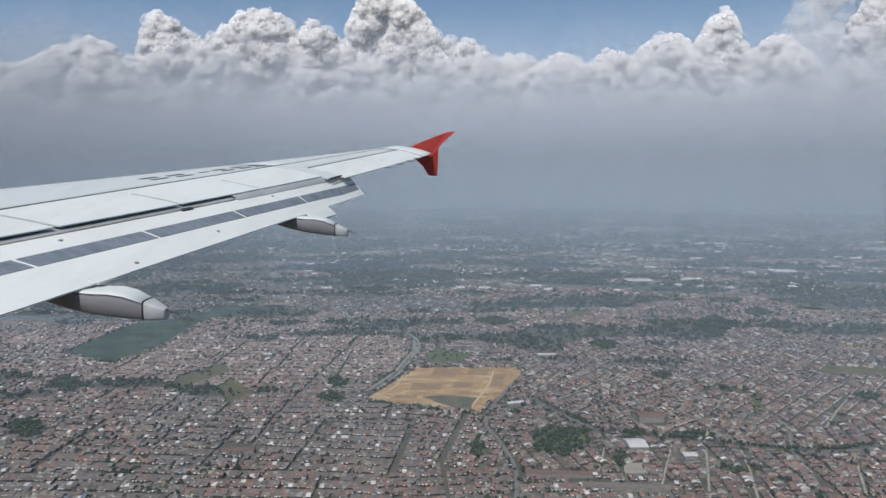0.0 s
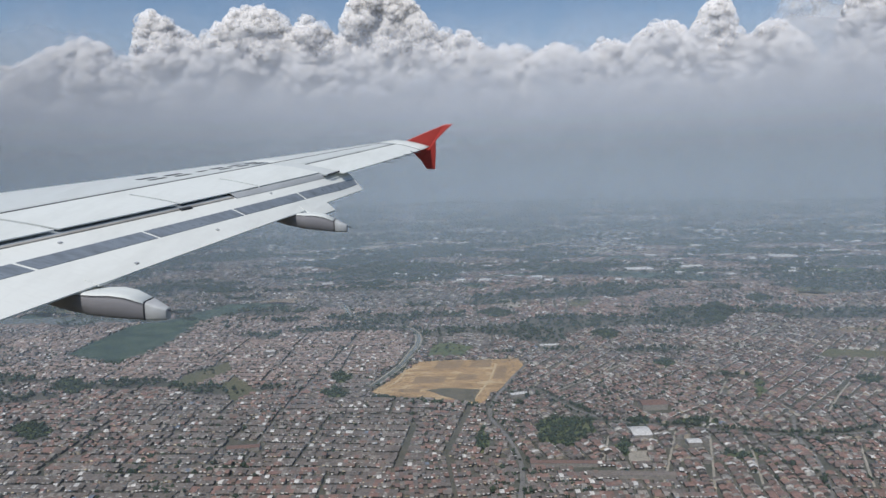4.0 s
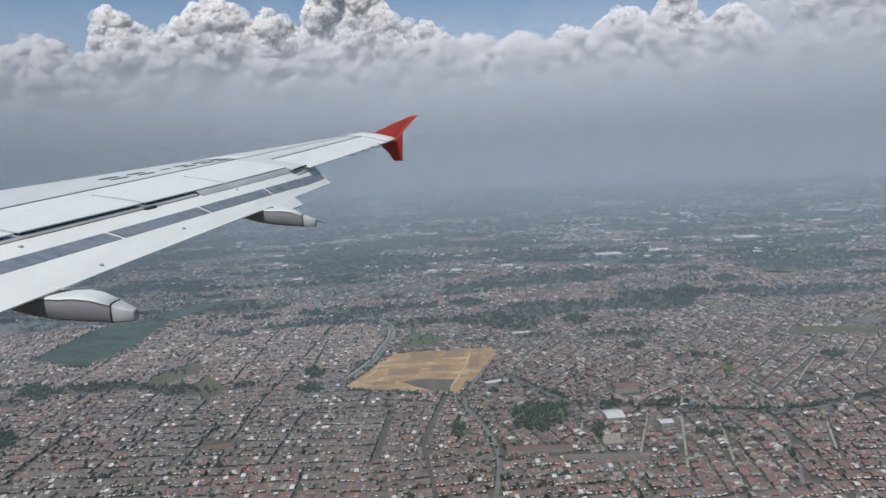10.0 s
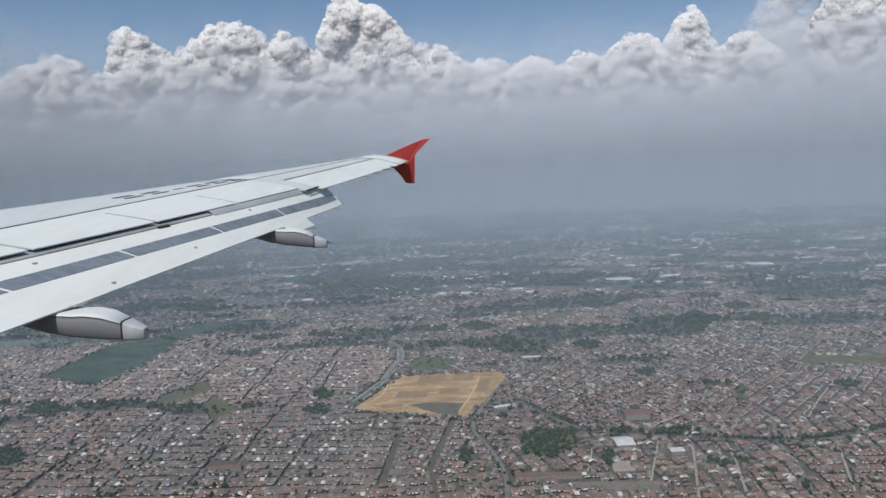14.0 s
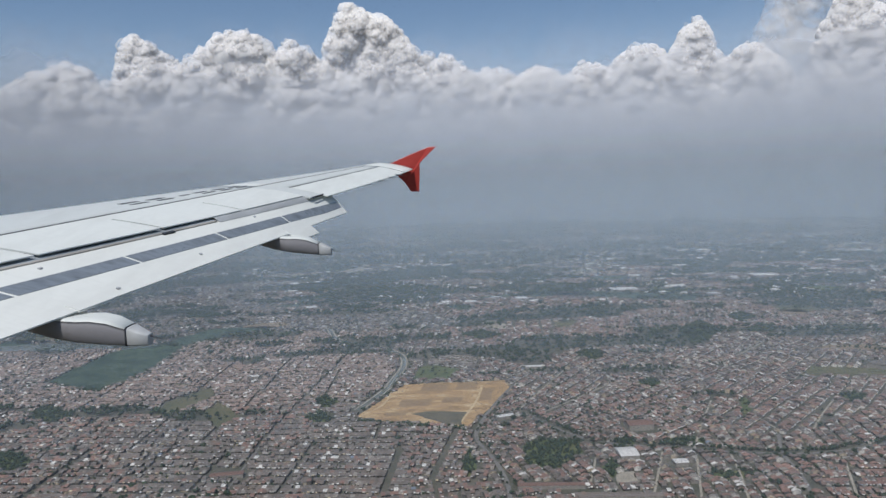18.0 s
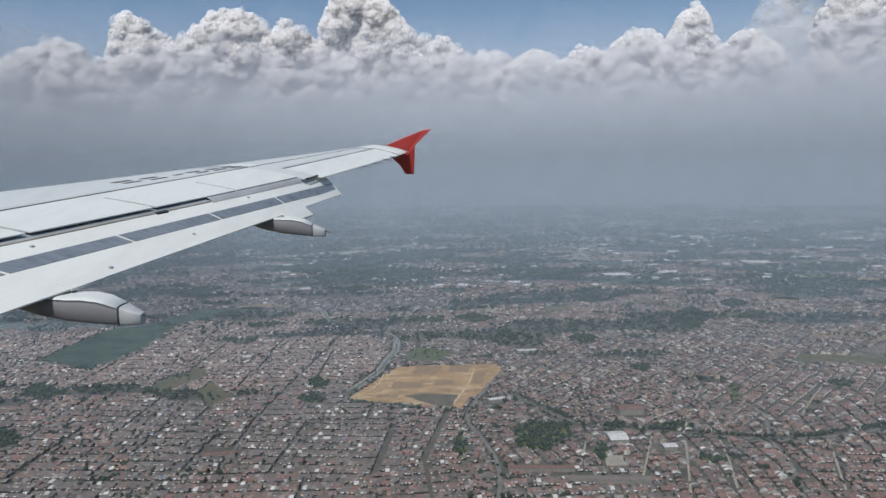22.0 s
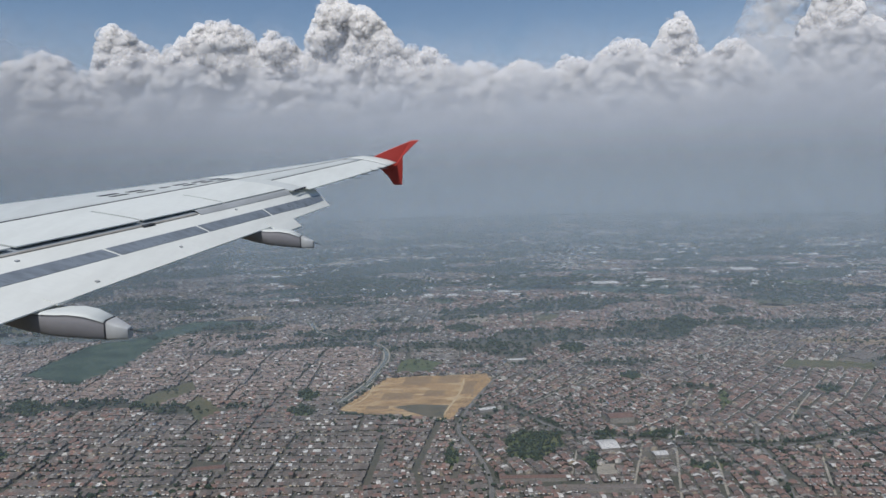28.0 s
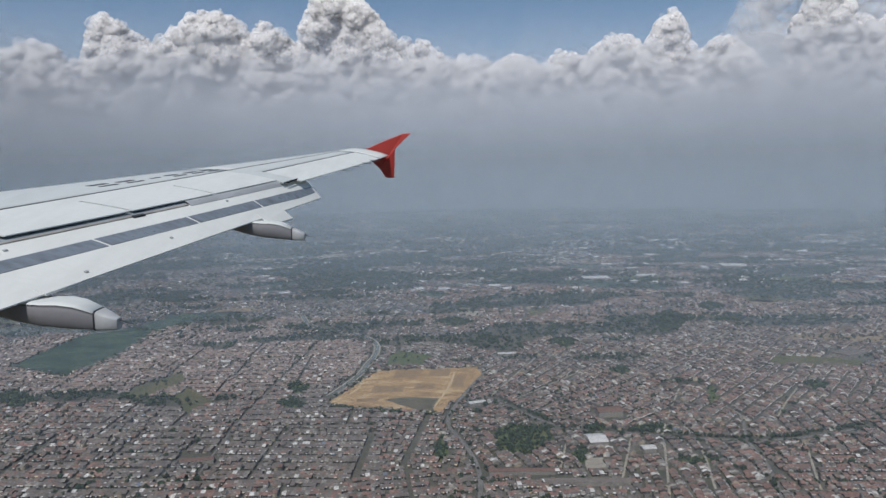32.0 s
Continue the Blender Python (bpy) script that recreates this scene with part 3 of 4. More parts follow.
pool[inside(pool[:, 0], pool[:, 1], ORANGE), 7] = 3.0
near_order = np.argsort(pool[:, 1] + 0.25 * np.abs(pool[:, 0] - 60))
single, rest = pool[near_order[:300]], pool[near_order[300:]]
house_stuff("row_houses", rest[rest[:, 7] < 0.5], GREY_ROOF, "dense rows of low houses with weathered grey roofs")
house_stuff("row_houses", rest[(rest[:, 7] > 1.5) & (rest[:, 7] < 2.5)], PINK_ROOF, "dense rows of low houses with pale pinkish roofs")
house_stuff("row_houses", rest[rest[:, 7] > 2.5], ORANGE_ROOF, "scattered houses with bright orange tile roofs")
house_stuff("row_houses", rest[(rest[:, 7] > 0.5) & (rest[:, 7] < 1.5)], RED_ROOF, "dense rows of low houses with weathered red tile roofs")


CANOPY = roofs("pale_canopy_sheets", [(0, (0.66, 0.66, 0.64)), (0.35, (0.5, 0.48, 0.44)), (0.6, (0.74, 0.73, 0.7)), (0.78, (0.38, 0.42, 0.46)), (0.86, (0.62, 0.52, 0.36))])
c = rest[(rng.random(len(rest)) < np.where(rest[:, 0] > 0, 0.82, 0.52)) & (rest[:, 1] < 1700)]
m = len(c)
cw, cd = c[:, 3] * rng.uniform(0.25, 0.7, m), rng.uniform(0.8, 2.0, m)
cz, off = rng.uniform(1.9, 2.7, m) + 0.25, c[:, 4] / 2 + 0.5
shift = rng.uniform(-0.3, 0.3, m) * c[:, 3]
box = np.array([(sx, sy, sz) for sz in (0, 1) for sx, sy in ((-1, -1), (1, -1), (1, 1), (-1, 1))], float)
lx = shift[:, None] + box[None, :, 0] * cw[:, None] / 2
ly = -off[:, None] + box[None, :, 1] * cd[:, None] / 2
cs, sn = np.cos(c[:, 2])[:, None], np.sin(c[:, 2])[:, None]
cv = np.stack([c[:, 0:1] + lx * cs - ly * sn, c[:, 1:2] + lx * sn + ly * cs, cz[:, None] * np.where(box[None, :, 2] > 0, 1.0, 0.72) + 0 * lx], -1)
cq = np.array([(4, 5, 6, 7), (0, 1, 5, 4), (1, 2, 6, 5), (3, 0, 4, 7)])[None] + (np.arange(m) * 8)[:, None, None]
tagged(fast_mesh("carport_canopies", cv.reshape(-1, 3), cq.reshape(-1, 4), np.zeros((0, 3), int), [CANOPY]), "pale sheet canopies before the row houses", "canopies", kind="stuff")


def house(p):
    loc, _ = house_arrays(p[None])
    e = empty("house", (p[0], p[1], 0))
    e.rotation_euler = (0, 0, p[2])
    v = loc[0]
    link_mesh("wall", v[:10], WQ + WT, WALLS, e)
    r = v[10:]
    low = r - np.array((0, 0, 0.12))
    f = [(0, 1, 5, 4), (2, 3, 4, 5), (7, 6, 10, 11), (9, 8, 11, 10), (0, 6, 7, 1), (2, 8, 9, 3), (0, 4, 10, 6), (4, 3, 9, 10), (1, 7, 11, 5), (5, 11, 8, 2)]
    link_mesh("roof", np.concatenate([r, low]), f, RED_ROOF if p[7] > 0.5 else GREY_ROOF, e)
    colour = "red-brown" if p[7] > 0.5 else "weathered grey"
    return tagged(e, f"{'two-storey' if p[5] > 3.4 else 'low'} row house with a {colour} tiled gable roof", "house", "row houses")


for p in single:
    house(p)


# ---- far quarters: coarse roofs to the horizon ----
n = 75000
fy = np.sqrt(rng.uniform(2400 ** 2, 4800 ** 2, n))
fx = rng.uniform(-0.84, 0.84, n) * fy
clump = np.array([belts(a, b) for a, b in zip(fx, fy)])
k = (clump > 0.1) & free(fx, fy)
fx, fy = fx[k], fy[k]
n = len(fx)
far = np.stack([fx, fy, rng.normal(0, 0.25, n), rng.uniform(5, 13, n), rng.uniform(5, 12, n), rng.uniform(2.5, 5, n), rng.uniform(0.5, 1.5, n), np.zeros(n)], 1)
_, v = house_arrays(far)
base = (np.arange(n) * 16)[:, None, None]
tagged(fast_mesh("distant_houses", v.reshape(-1, 3), (np.array(WQ + RQ)[None] + base).reshape(-1, 4), (np.array(WT)[None] + base).reshape(-1, 3), [WALLS, FAR],
                 np.tile([0, 0, 0, 0, 1, 1], n), np.zeros(2 * n, int)), "hazy carpet of distant roofs", "houses", kind="stuff")


# ---- sheds and halls ----
def shed(x, y, a, w, d, h, bays, mat, label, category="warehouse"):
    """A hall with a saw of low gables, one per bay, and its walls."""
    e = empty("warehouse", (x, y, float(rise(x, y))))
    e.rotation_euler = (0, 0, a)
    link_mesh("wall", [(sx * w / 2, sy * d / 2, z) for z in (0, h) for sx, sy in ((-1, -1), (1, -1), (1, 1), (-1, 1))], [(0, 1, 5, 4), (1, 2, 6, 5), (2, 3, 7, 6), (3, 0, 4, 7)], WALLS, e)
    b = d / bays
    for i in range(bays):
        y0 = -d / 2 + i * b
        o, r = 0.5, 0.09 * b + 0.5
        v = [(sx * (w / 2 + o), y0 + t * b, h + z) for sx in (-1, 1) for t, z in ((0, 0.05), (0.5, r), (1, 0.05), (1, -0.2), (0, -0.2))]
        f = [(0, 5, 6, 1), (1, 6, 7, 2), (2, 7, 8, 3), (4, 9, 5, 0), (0, 1, 2, 3, 4), (9, 8, 7, 6, 5), (3, 8, 9, 4)]
        link_mesh("roof", v, f, mat, e)
    return tagged(e, label, category, "industrial sheds")


shed(246, 834, 0.05, 30, 20, 7, 1, BRICK_ROOF, 'red-roofed school hall beside trees', 'hall')
shed(256, 720, 0.05, 14, 12, 4, 1, SHED, 'flat pale hall among houses', 'hall')
shed(161, 1128, 0, 26, 10, 4, 1, SHED, 'pale shed in a green yard', 'hall')
shed(-289, 1127, 0, 14, 10, 4, 1, SHED, 'bright shed among row houses', 'hall')
shed(89, 887, 0.3, 22, 9, 4, 1, SHED, 'pale flat hall beside the main road', 'hall')
shed(668, 1929, 0, 60, 34, 6, 3, SHED, 'wide grey industrial hall', 'warehouse')
shed(521, 1906, 0, 70, 40, 6, 2, SHED, 'broad grey factory roof', 'warehouse')
shed(887, 2056, 0, 16, 40, 6, 1, SHED, 'white gabled industrial shed', 'warehouse')
shed(997, 2095, 0, 70, 50, 6, 4, SHED, 'row of grey factory roofs', 'warehouse')
shed(1139, 2278, 0, 50, 22, 6, 2, SHED, 'bright white factory roofs', 'warehouse')
shed(607, 1838, 0.2, 22, 22, 5, 1, SHED, 'pale flat roof of factory', 'warehouse')
shed(-64, 1827, 0, 20, 14, 5, 1, SHED, 'white hall beyond the canal', 'warehouse')
shed(-176, 4165, 0, 30, 16, 6, 1, SHED, 'bright white far shed roof', 'warehouse')
shed(64, 2628, 0, 30, 22, 6, 2, SHED, 'white roofs of far sheds', 'warehouse')
shed(992, 2801, 0, 60, 16, 6, 2, SHED, 'white roofs of far terraces', 'warehouse')
shed(1190, 2787, 0, 80, 18, 6, 2, SHED, 'white roofs of far terraces', 'warehouse')
shed(1184, 2190, 0, 60, 24, 6, 2, SHED, 'pale roofs of a factory', 'warehouse')
shed(1585, 2618, 0, 100, 18, 6, 2, SHED, 'white roofs of far terraces', 'warehouse')
shed(115, 674, -0.06, 72, 8, 4, 1, BRICK_ROOF, 'long hall with a red tile roof', 'hall')
shed(171, 645, -0.08, 82, 10, 4, 2, GREY_ROOF, 'long grey-roofed market hall', 'hall')
shed(207, 748, 0.05, 20, 26, 5, 1, SHED, 'flat pale hall among trees', 'hall')
shed(-222, 730, 0.12, 34, 10, 4, 1, BRICK_ROOF, 'rust-red hall roof among row houses', 'hall')
shed(595, 659, 0.1, 22, 34, 6, 1, SHED, 'white hall beside the heath', 'hall')
shed(700, 1066, 0.5, 50, 30, 7, 3, GREY_ROOF, 'long dark-roofed works hall', 'warehouse')
shed(871, 1029, -0.2, 90, 26, 6, 3, SHED, 'long grey hall behind the reed bed', 'warehouse')
shed(1192, 1340, -0.3, 60, 36, 7, 3, SHED, 'row of pale warehouses by the building site', 'warehouse')
shed(1170, 1230, -0.3, 54, 30, 7, 2, SHED, 'row of pale warehouses by the building site', 'warehouse')
shed(-970, 910, 0.5, 60, 22, 6, 3, SHED, 'grey sheet-metal works along the creek', 'warehouse')
shed(-945, 850, 0.5, 70, 26, 6, 3, SHED, 'grey sheet-metal works along the creek', 'warehouse')
shed(-890, 760, 0.4, 30, 14, 5, 1, SHED, 'pale works hall by the creek', 'hall')
shed(-905, 714, 0.4, 40, 16, 5, 2, SHED, 'pale works hall by the creek', 'hall')
shed(-774, 625, 0.3, 44, 26, 6, 2, SHED, 'grey hall beside the dirt road', 'hall')
shed(-795, 1054, 0.2, 26, 18, 6, 1, SHED, 'bright white hall among trees', 'hall')
for _ in range(330):
    y = rng.uniform(1750, 4200)
    x = rng.uniform(-0.25, 0.78) * y
    if free(np.array([x]), np.array([y]), 1)[0]:
        shed(x, y, rng.normal(0.05, 0.3), rng.uniform(10, 34), rng.uniform(10, 30), rng.uniform(3, 6), int(rng.integers(1, 4)), SHED, "low industrial shed with a pale sheet-metal roof")


# ---- trees ----
OCT_V = np.array([(1, 0, 0), (0, 1, 0), (-1, 0, 0), (0, -1, 0), (0, 0, 1), (0, 0, -1)], float)
OCT_F = np.array([(0, 1, 4), (1, 2, 4), (2, 3, 4), (3, 0, 4), (1, 0, 5), (2, 1, 5), (3, 2, 5), (0, 3, 5)])


def crown_arrays(x, y, r, clumps, spread=1.0):
    n = len(x)
    c = np.zeros((n, clumps, 3))
    a, q = rng.uniform(0, 6.283, (n, clumps)), np.sqrt(rng.random((n, clumps))) * 0.75
    c[..., 0] = x[:, None] + np.cos(a) * q * r[:, None] * spread
    c[..., 1] = y[:, None] + np.sin(a) * q * r[:, None] * spread
    c[..., 2] = r[:, None] * rng.uniform(0.75, 1.55, (n, clumps)) * (1.1 - 0.35 * q) + rise(x, y)[:, None]
    v = OCT_V[None, None] * (r[:, None] * rng.uniform(0.35, 0.6, (n, clumps)))[..., None, None]
    v = v * rng.uniform(0.6, 1.3, v.shape) * np.array((spread, spread, 1.0)) + c[:, :, None]
    f = OCT_F[None] + (np.arange(n * clumps) * 6)[:, None, None]
    return v.reshape(-1, 3), f.reshape(-1, 3)


def tree_spots(n, y0, y1):
    y = np.sqrt(rng.uniform(y0 ** 2, y1 ** 2, n))
    x = rng.uniform(-0.8, 0.8, n) * y
    g = np.array([noise.noise(Vector((a * 0.006, b * 0.005, 9.0))) + 0.6 * noise.noise(Vector((a * 0.02, b * 0.02, 2.0))) for a, b in zip(x, y)])
    w = np.array([belts(a, b) for a, b in zip(x, y)])
    low = w < np.interp(y, *GAPS)
    k = (rng.random(n) < np.where(low, 0.8, np.clip(-0.06 + 1.5 * g, 0.02, 0.85)))
    x, y = x[k], y[k]
    bare = inside(x, y, FIELD) | inside(x, y, LAGOON) | inside(x, y, LAKE) | inside(x, y, LOT)
    for l, w in LINES:
        bare |= near_line(x, y, l, w - 3.5)
    return x[~bare], y[~bare], np.where(low[k], 1.6, 1.0)[~bare]


spots = [tree_spots(13000, 480, 1300), tree_spots(30000, 1300, 2600), tree_spots(24000, 2600, 4600)]


def fill(poly, n):
    xs, ys = [p[0] for p in poly], [p[1] for p in poly]
    x, y = rng.uniform(min(xs), max(xs), n), rng.uniform(min(ys), max(ys), n)
    k = inside(x, y, poly)
    return x[k], y[k]


def along(line, n, off, jitter):
    seg = [(a, b) for a, b in zip(line, line[1:])]
    ln = np.array([math.dist(a, b) for a, b in seg])
    i = rng.choice(len(seg), n, p=ln / ln.sum())
    t = rng.random(n)
    ax = np.array([[*a, *b] for a, b in seg])[i]
    dx, dy = ax[:, 2] - ax[:, 0], ax[:, 3] - ax[:, 1]
    l = np.hypot(dx, dy)
    o = off + rng.normal(0, jitter, n)
    return ax[:, 0] + t * dx - dy / l * o, ax[:, 1] + t * dy + dx / l * o


spots += [along(CREEK, 260, 9, 3), along(CREEK, 260, -9, 3), along(TREE_ROW, 160, 0, 5), fill(HEATH, 40), fill(REED_BED, 60), fill(PASTURE, 160), fill(COMMON, 40), fill(PARK, 330), fill(MEADOW, 25), along(TREE_ROAD, 220, 8, 2.0), along(TREE_ROAD, 120, -7, 1.5), along(RIVER, 90, 10, 2),
          along(MAIN, 60, 8, 2), along(FIELD_EDGE, 150, 5, 2.5), along(LAGOON_EDGE, 160, 4, 4), along(LAGOON_BACK, 140, 4, 5), along(STREET, 30, 5, 2)]
spots += [fill(ring, int(abs(sum(a[0] * c[1] - c[0] * a[1] for a, c in zip(ring, ring[1:] + ring[:1]))) / 2 / 11)) for ring in GROVES]
for k, (x, y, *more) in enumerate(spots):
    r = rng.uniform(1.5, 3.1, len(x)) * (1.0 if k < 1 or k > 2 else 1.4 if k == 1 else 2.4) * (more[0] if more else 1.0)
    v, f = crown_arrays(x, y, r, (6, 3, 2)[k] if k < 3 else 6, 1.45 if k in (1, 2) else 1.0)
    tagged(fast_mesh("tree_crowns", v, np.zeros((0, 4), int), f, [LEAF]), "dark green tropical trees scattered between the roofs", "trees", kind="stuff")


# hedges and small trees in the back lanes
hx = pool[:, 0] + np.sin(pool[:, 2]) * pool[:, 4] * 0.62
hy = pool[:, 1] - np.cos(pool[:, 2]) * pool[:, 4] * 0.62
lush = np.array([noise.noise(Vector((a * 0.013, b * 0.013, 5.0))) for a, b in zip(hx, hy)])
k = (rng.random(len(hx)) < np.where(pool[:, 1] < 1200, 0.22, 0.10) * np.clip(1 + 2.2 * lush, 0.1, 2.5)) & free(hx, hy, -3)
v, f = crown_arrays(hx[k], hy[k], rng.uniform(0.9, 2.4, int(k.sum())), 2)
tagged(fast_mesh("lane_bushes", v, np.zeros((0, 4), int), f, [LEAF]), "dark green bushes and small trees in the lanes", "bushes", kind="stuff")


def tree(x, y, r):
    e = empty("tree", (x, y, 0))
    v = [(math.cos(a) * q, math.sin(a) * q, z) for q, z in ((0.22, 0), (0.1, r * 1.3)) for a in (0, 1.57, 3.14, 4.71)]
    link_mesh("trunk", v, [(i, (i + 1) % 4, 4 + (i + 1) % 4, 4 + i) for i in range(4)] + [(4, 5, 6, 7)], BARK, e)
    cv, cf = crown_arrays(np.zeros(1), np.zeros(1), np.array([r]), 26)
    link_mesh("crown", cv, [tuple(int(i) for i in q) for q in cf], LEAF, e)
    return tagged(e, "broad dark green tree among the roofs", "tree", "town trees")


tx, ty, _ = tree_spots(900, 545, 900)
for a, b in list(zip(tx, ty))[:110]:
    tree(float(a), float(b), float(rng.uniform(2.0, 3.6)))


# ---- clouds ----
TOWERS = [      # bearing, top, half widths to the west and the east, in degrees, and how far back, in metres
    (-45.0, 8.6, 9.0, 9.0, 60), (-37.5, 8.0, 8.0, 8.0, 10), (-32.0, 7.5, 7.5, 9.0, 90), (-25.9, 9.4, 10.0, 8.0, 20),
    (-22.1, 11.6, 2.3, 9.5, 60), (-14.2, 12.3, 10.0, 9.5, 40), (-10.6, 11.6, 4.0, 7.5, 0), (-6.2, 14.3, 3.6, 11.0, 60),
    (-3.9, 13.7, 3.0, 7.5, 30), (0.8, 10.6, 8.0, 8.5, 10), (5.2, 9.3, 7.5, 8.0, 40), (9.0, 9.2, 7.0, 7.0, 0),
    (12.6, 9.3, 6.0, 8.5, 20), (16.9, 10.3, 8.5, 8.5, 50), (20.7, 12.1, 4.4, 3.8, 10), (24.4, 9.8, 6.0, 6.0, -20),
    (28.5, 17.5, 6.2, 13.0, 150), (30.4, 12.4, 4.0, 8.0, 0), (36.5, 10.8, 9.0, 9.0, 60), (45.0, 9.0, 9.0, 9.0, 20),
]
CLOUD_BASE, CLOUD_FAR = 1.0, 4740.0
crng = np.random.default_rng(11)


def ball(level):
    bm = bmesh.new()
    bmesh.ops.create_icosphere(bm, subdivisions=level, radius=1.0)
    v = np.array([tuple(p.co) for p in bm.verts])
    f = np.array([[p.index for p in q.verts] for q in bm.faces])
    bm.free()
    return v, f


BALLS = {1: ball(1), 2: ball(2), 3: ball(3)}


def front(balls, az, el):
    """How far the heap of balls stands out towards the eye at a bearing and an elevation."""
    b = np.array(balls)
    q = b[:, 3] ** 2 - (b[:, 0] - az) ** 2 - (b[:, 1] - el) ** 2
    k = q > 0
    return float((b[k, 2] + np.sqrt(q[k])).max()) if k.any() else None


def cloud(bearing, top, west, east, back):
    """One cumulus tower: great billows heaped inside its outline, smaller ones budding on them."""
    u = np.linspace(-1, 1, 90)
    edge_az = bearing + np.where(u < 0, u * west, u * east)
    edge_el = CLOUD_BASE + (top - CLOUD_BASE) * np.clip(1 - np.abs(u) ** 1.5, 0, 1) ** 0.8
    edge_el += np.array([0.35 * noise.noise(Vector((a * 1.1, back, 0))) for a in edge_az])

    def depth_in(az, el):
        """Distance to the outline, below zero outside it."""
        d = float(np.sqrt(((edge_az - az) ** 2 + (edge_el - el) ** 2).min()))
        return d if el < np.interp(az, edge_az, edge_el) else -d

    spots = []
    for _ in range(700):
        az, el = crng.uniform(bearing - west, bearing + east), crng.uniform(CLOUD_BASE + 0.5, top)
        r = depth_in(az, el)
        if r > 0.32:
            spots.append((az, el, r))
    spots.sort(key=lambda q: -q[2])
    balls = []
    for az, el, r in spots:
        r = min(r, crng.uniform(0.8, 1.5))
        if all((az - b[0]) ** 2 + (el - b[1]) ** 2 > (0.4 * max(r, b[3])) ** 2 for b in balls):
            balls.append((az, el, crng.uniform(-0.15, 0.15) * r, r))
    area = (west + east) * (top - 5.0) * 0.8
    core = len(balls)
    for count, r0, r1, floor, sunk in ((2.2, 0.35, 0.85, 4.6, 0.66), (6.0, 0.13, 0.34, 6.0, 0.55)) if back < 150 and abs(bearing) < 40 else ():
        buds = []
        for _ in range(int(count * area)):
            az, el = crng.uniform(bearing - west, bearing + east), crng.uniform(floor, top + 0.1)
            r = crng.uniform(r0, r1)
            if depth_in(az, el) < 0.6 * r:
                continue
            z = front(balls, az, el)
            if z is not None:
                buds.append((az, el, z - sunk * r, r))
        balls += buds
    verts, faces, skin_of, total = [], [], [], 0
    unit = math.radians(1) * CLOUD_FAR
    for n, (az, el, z, r) in enumerate(balls):
        bv, bf = BALLS[3 if r > 1.0 and el > 5 else 2 if r > 0.27 else 1]
        turned = bv @ np.array(Euler(crng.uniform(0, 6.28, 3)).to_matrix())
        keep = bf[turned[bf].mean(1)[:, 2] > -0.3]
        p = turned * r * np.array((1.0, crng.uniform(0.8, 1.0), 1.0))
        for i, q in enumerate(p):
            at_ = Vector((az + q[0], el + q[1], z + q[2]))
            k = 0.2 * noise.noise(at_ / 0.62) + 0.07 * noise.noise(at_ / 0.25) + 0.03 * noise.noise(at_ / 0.12)
            p[i] += turned[i] * k * min(1.0, r / 0.5)
        a, e = np.radians(az + p[:, 0]), np.radians(el + p[:, 1])
        d = CLOUD_FAR + back - (z + p[:, 2]) * unit
        verts.append(np.stack([d * np.sin(a), d * np.cos(a), H + d * np.tan(e)], 1))
        faces.append(keep + total)
        skin_of.append(np.full(len(keep), 2 if back >= 150 else 0 if n < core else 1))
        total += len(p)
    ob = fast_mesh("cumulus_cloud", np.concatenate(verts), np.zeros((0, 4), int), np.concatenate(faces), [CLOUD, WISP, THIN], np.zeros(0, int), np.concatenate(skin_of), smooth=True)
    return tagged(ob, "towering white cumulus cloud over grey haze", "cloud", "bank of cumulus clouds")


for tower in TOWERS:
    cloud(*tower)


# ---- tinted sheets imitating haze between the eye and the distance ----
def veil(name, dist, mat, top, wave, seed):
    """A wide uneven tinted sheet round the eye, standing in for haze."""
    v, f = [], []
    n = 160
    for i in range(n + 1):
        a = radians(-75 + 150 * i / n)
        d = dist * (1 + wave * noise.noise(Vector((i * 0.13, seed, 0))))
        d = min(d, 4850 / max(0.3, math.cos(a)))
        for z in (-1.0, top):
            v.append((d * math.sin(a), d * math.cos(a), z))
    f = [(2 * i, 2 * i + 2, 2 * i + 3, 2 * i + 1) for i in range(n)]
    return tagged(link_mesh(name, v, f, mat, smooth=True), "tinted sheet imitating haze in the air", "haze", kind="stuff")


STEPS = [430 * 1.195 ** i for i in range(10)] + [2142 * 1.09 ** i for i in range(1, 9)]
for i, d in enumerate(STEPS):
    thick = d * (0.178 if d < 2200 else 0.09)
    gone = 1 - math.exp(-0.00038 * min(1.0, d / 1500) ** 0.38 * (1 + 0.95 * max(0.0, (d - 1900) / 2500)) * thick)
    tint = tuple(a + (b - a) * min(1.0, max(0.0, (d - 1800) / 2200)) for a, b in zip(HAZE, FAR_HAZE))
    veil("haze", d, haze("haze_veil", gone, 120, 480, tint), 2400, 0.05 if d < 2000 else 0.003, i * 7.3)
# Pale haze painted as one sheet, fully opaque low down.
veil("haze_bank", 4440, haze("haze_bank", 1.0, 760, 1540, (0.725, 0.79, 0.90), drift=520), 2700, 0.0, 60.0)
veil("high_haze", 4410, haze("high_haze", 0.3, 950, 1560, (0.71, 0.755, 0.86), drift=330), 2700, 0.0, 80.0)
# Greyer low sheets put the darker horizon haze into their colour.
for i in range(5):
    veil("low_haze", 4310 + 16 * i, haze("low_haze", 0.24, 120 + 20 * i, 720 + 40 * i, FAR_HAZE, drift=60), 1400, 0.0, 40.0)


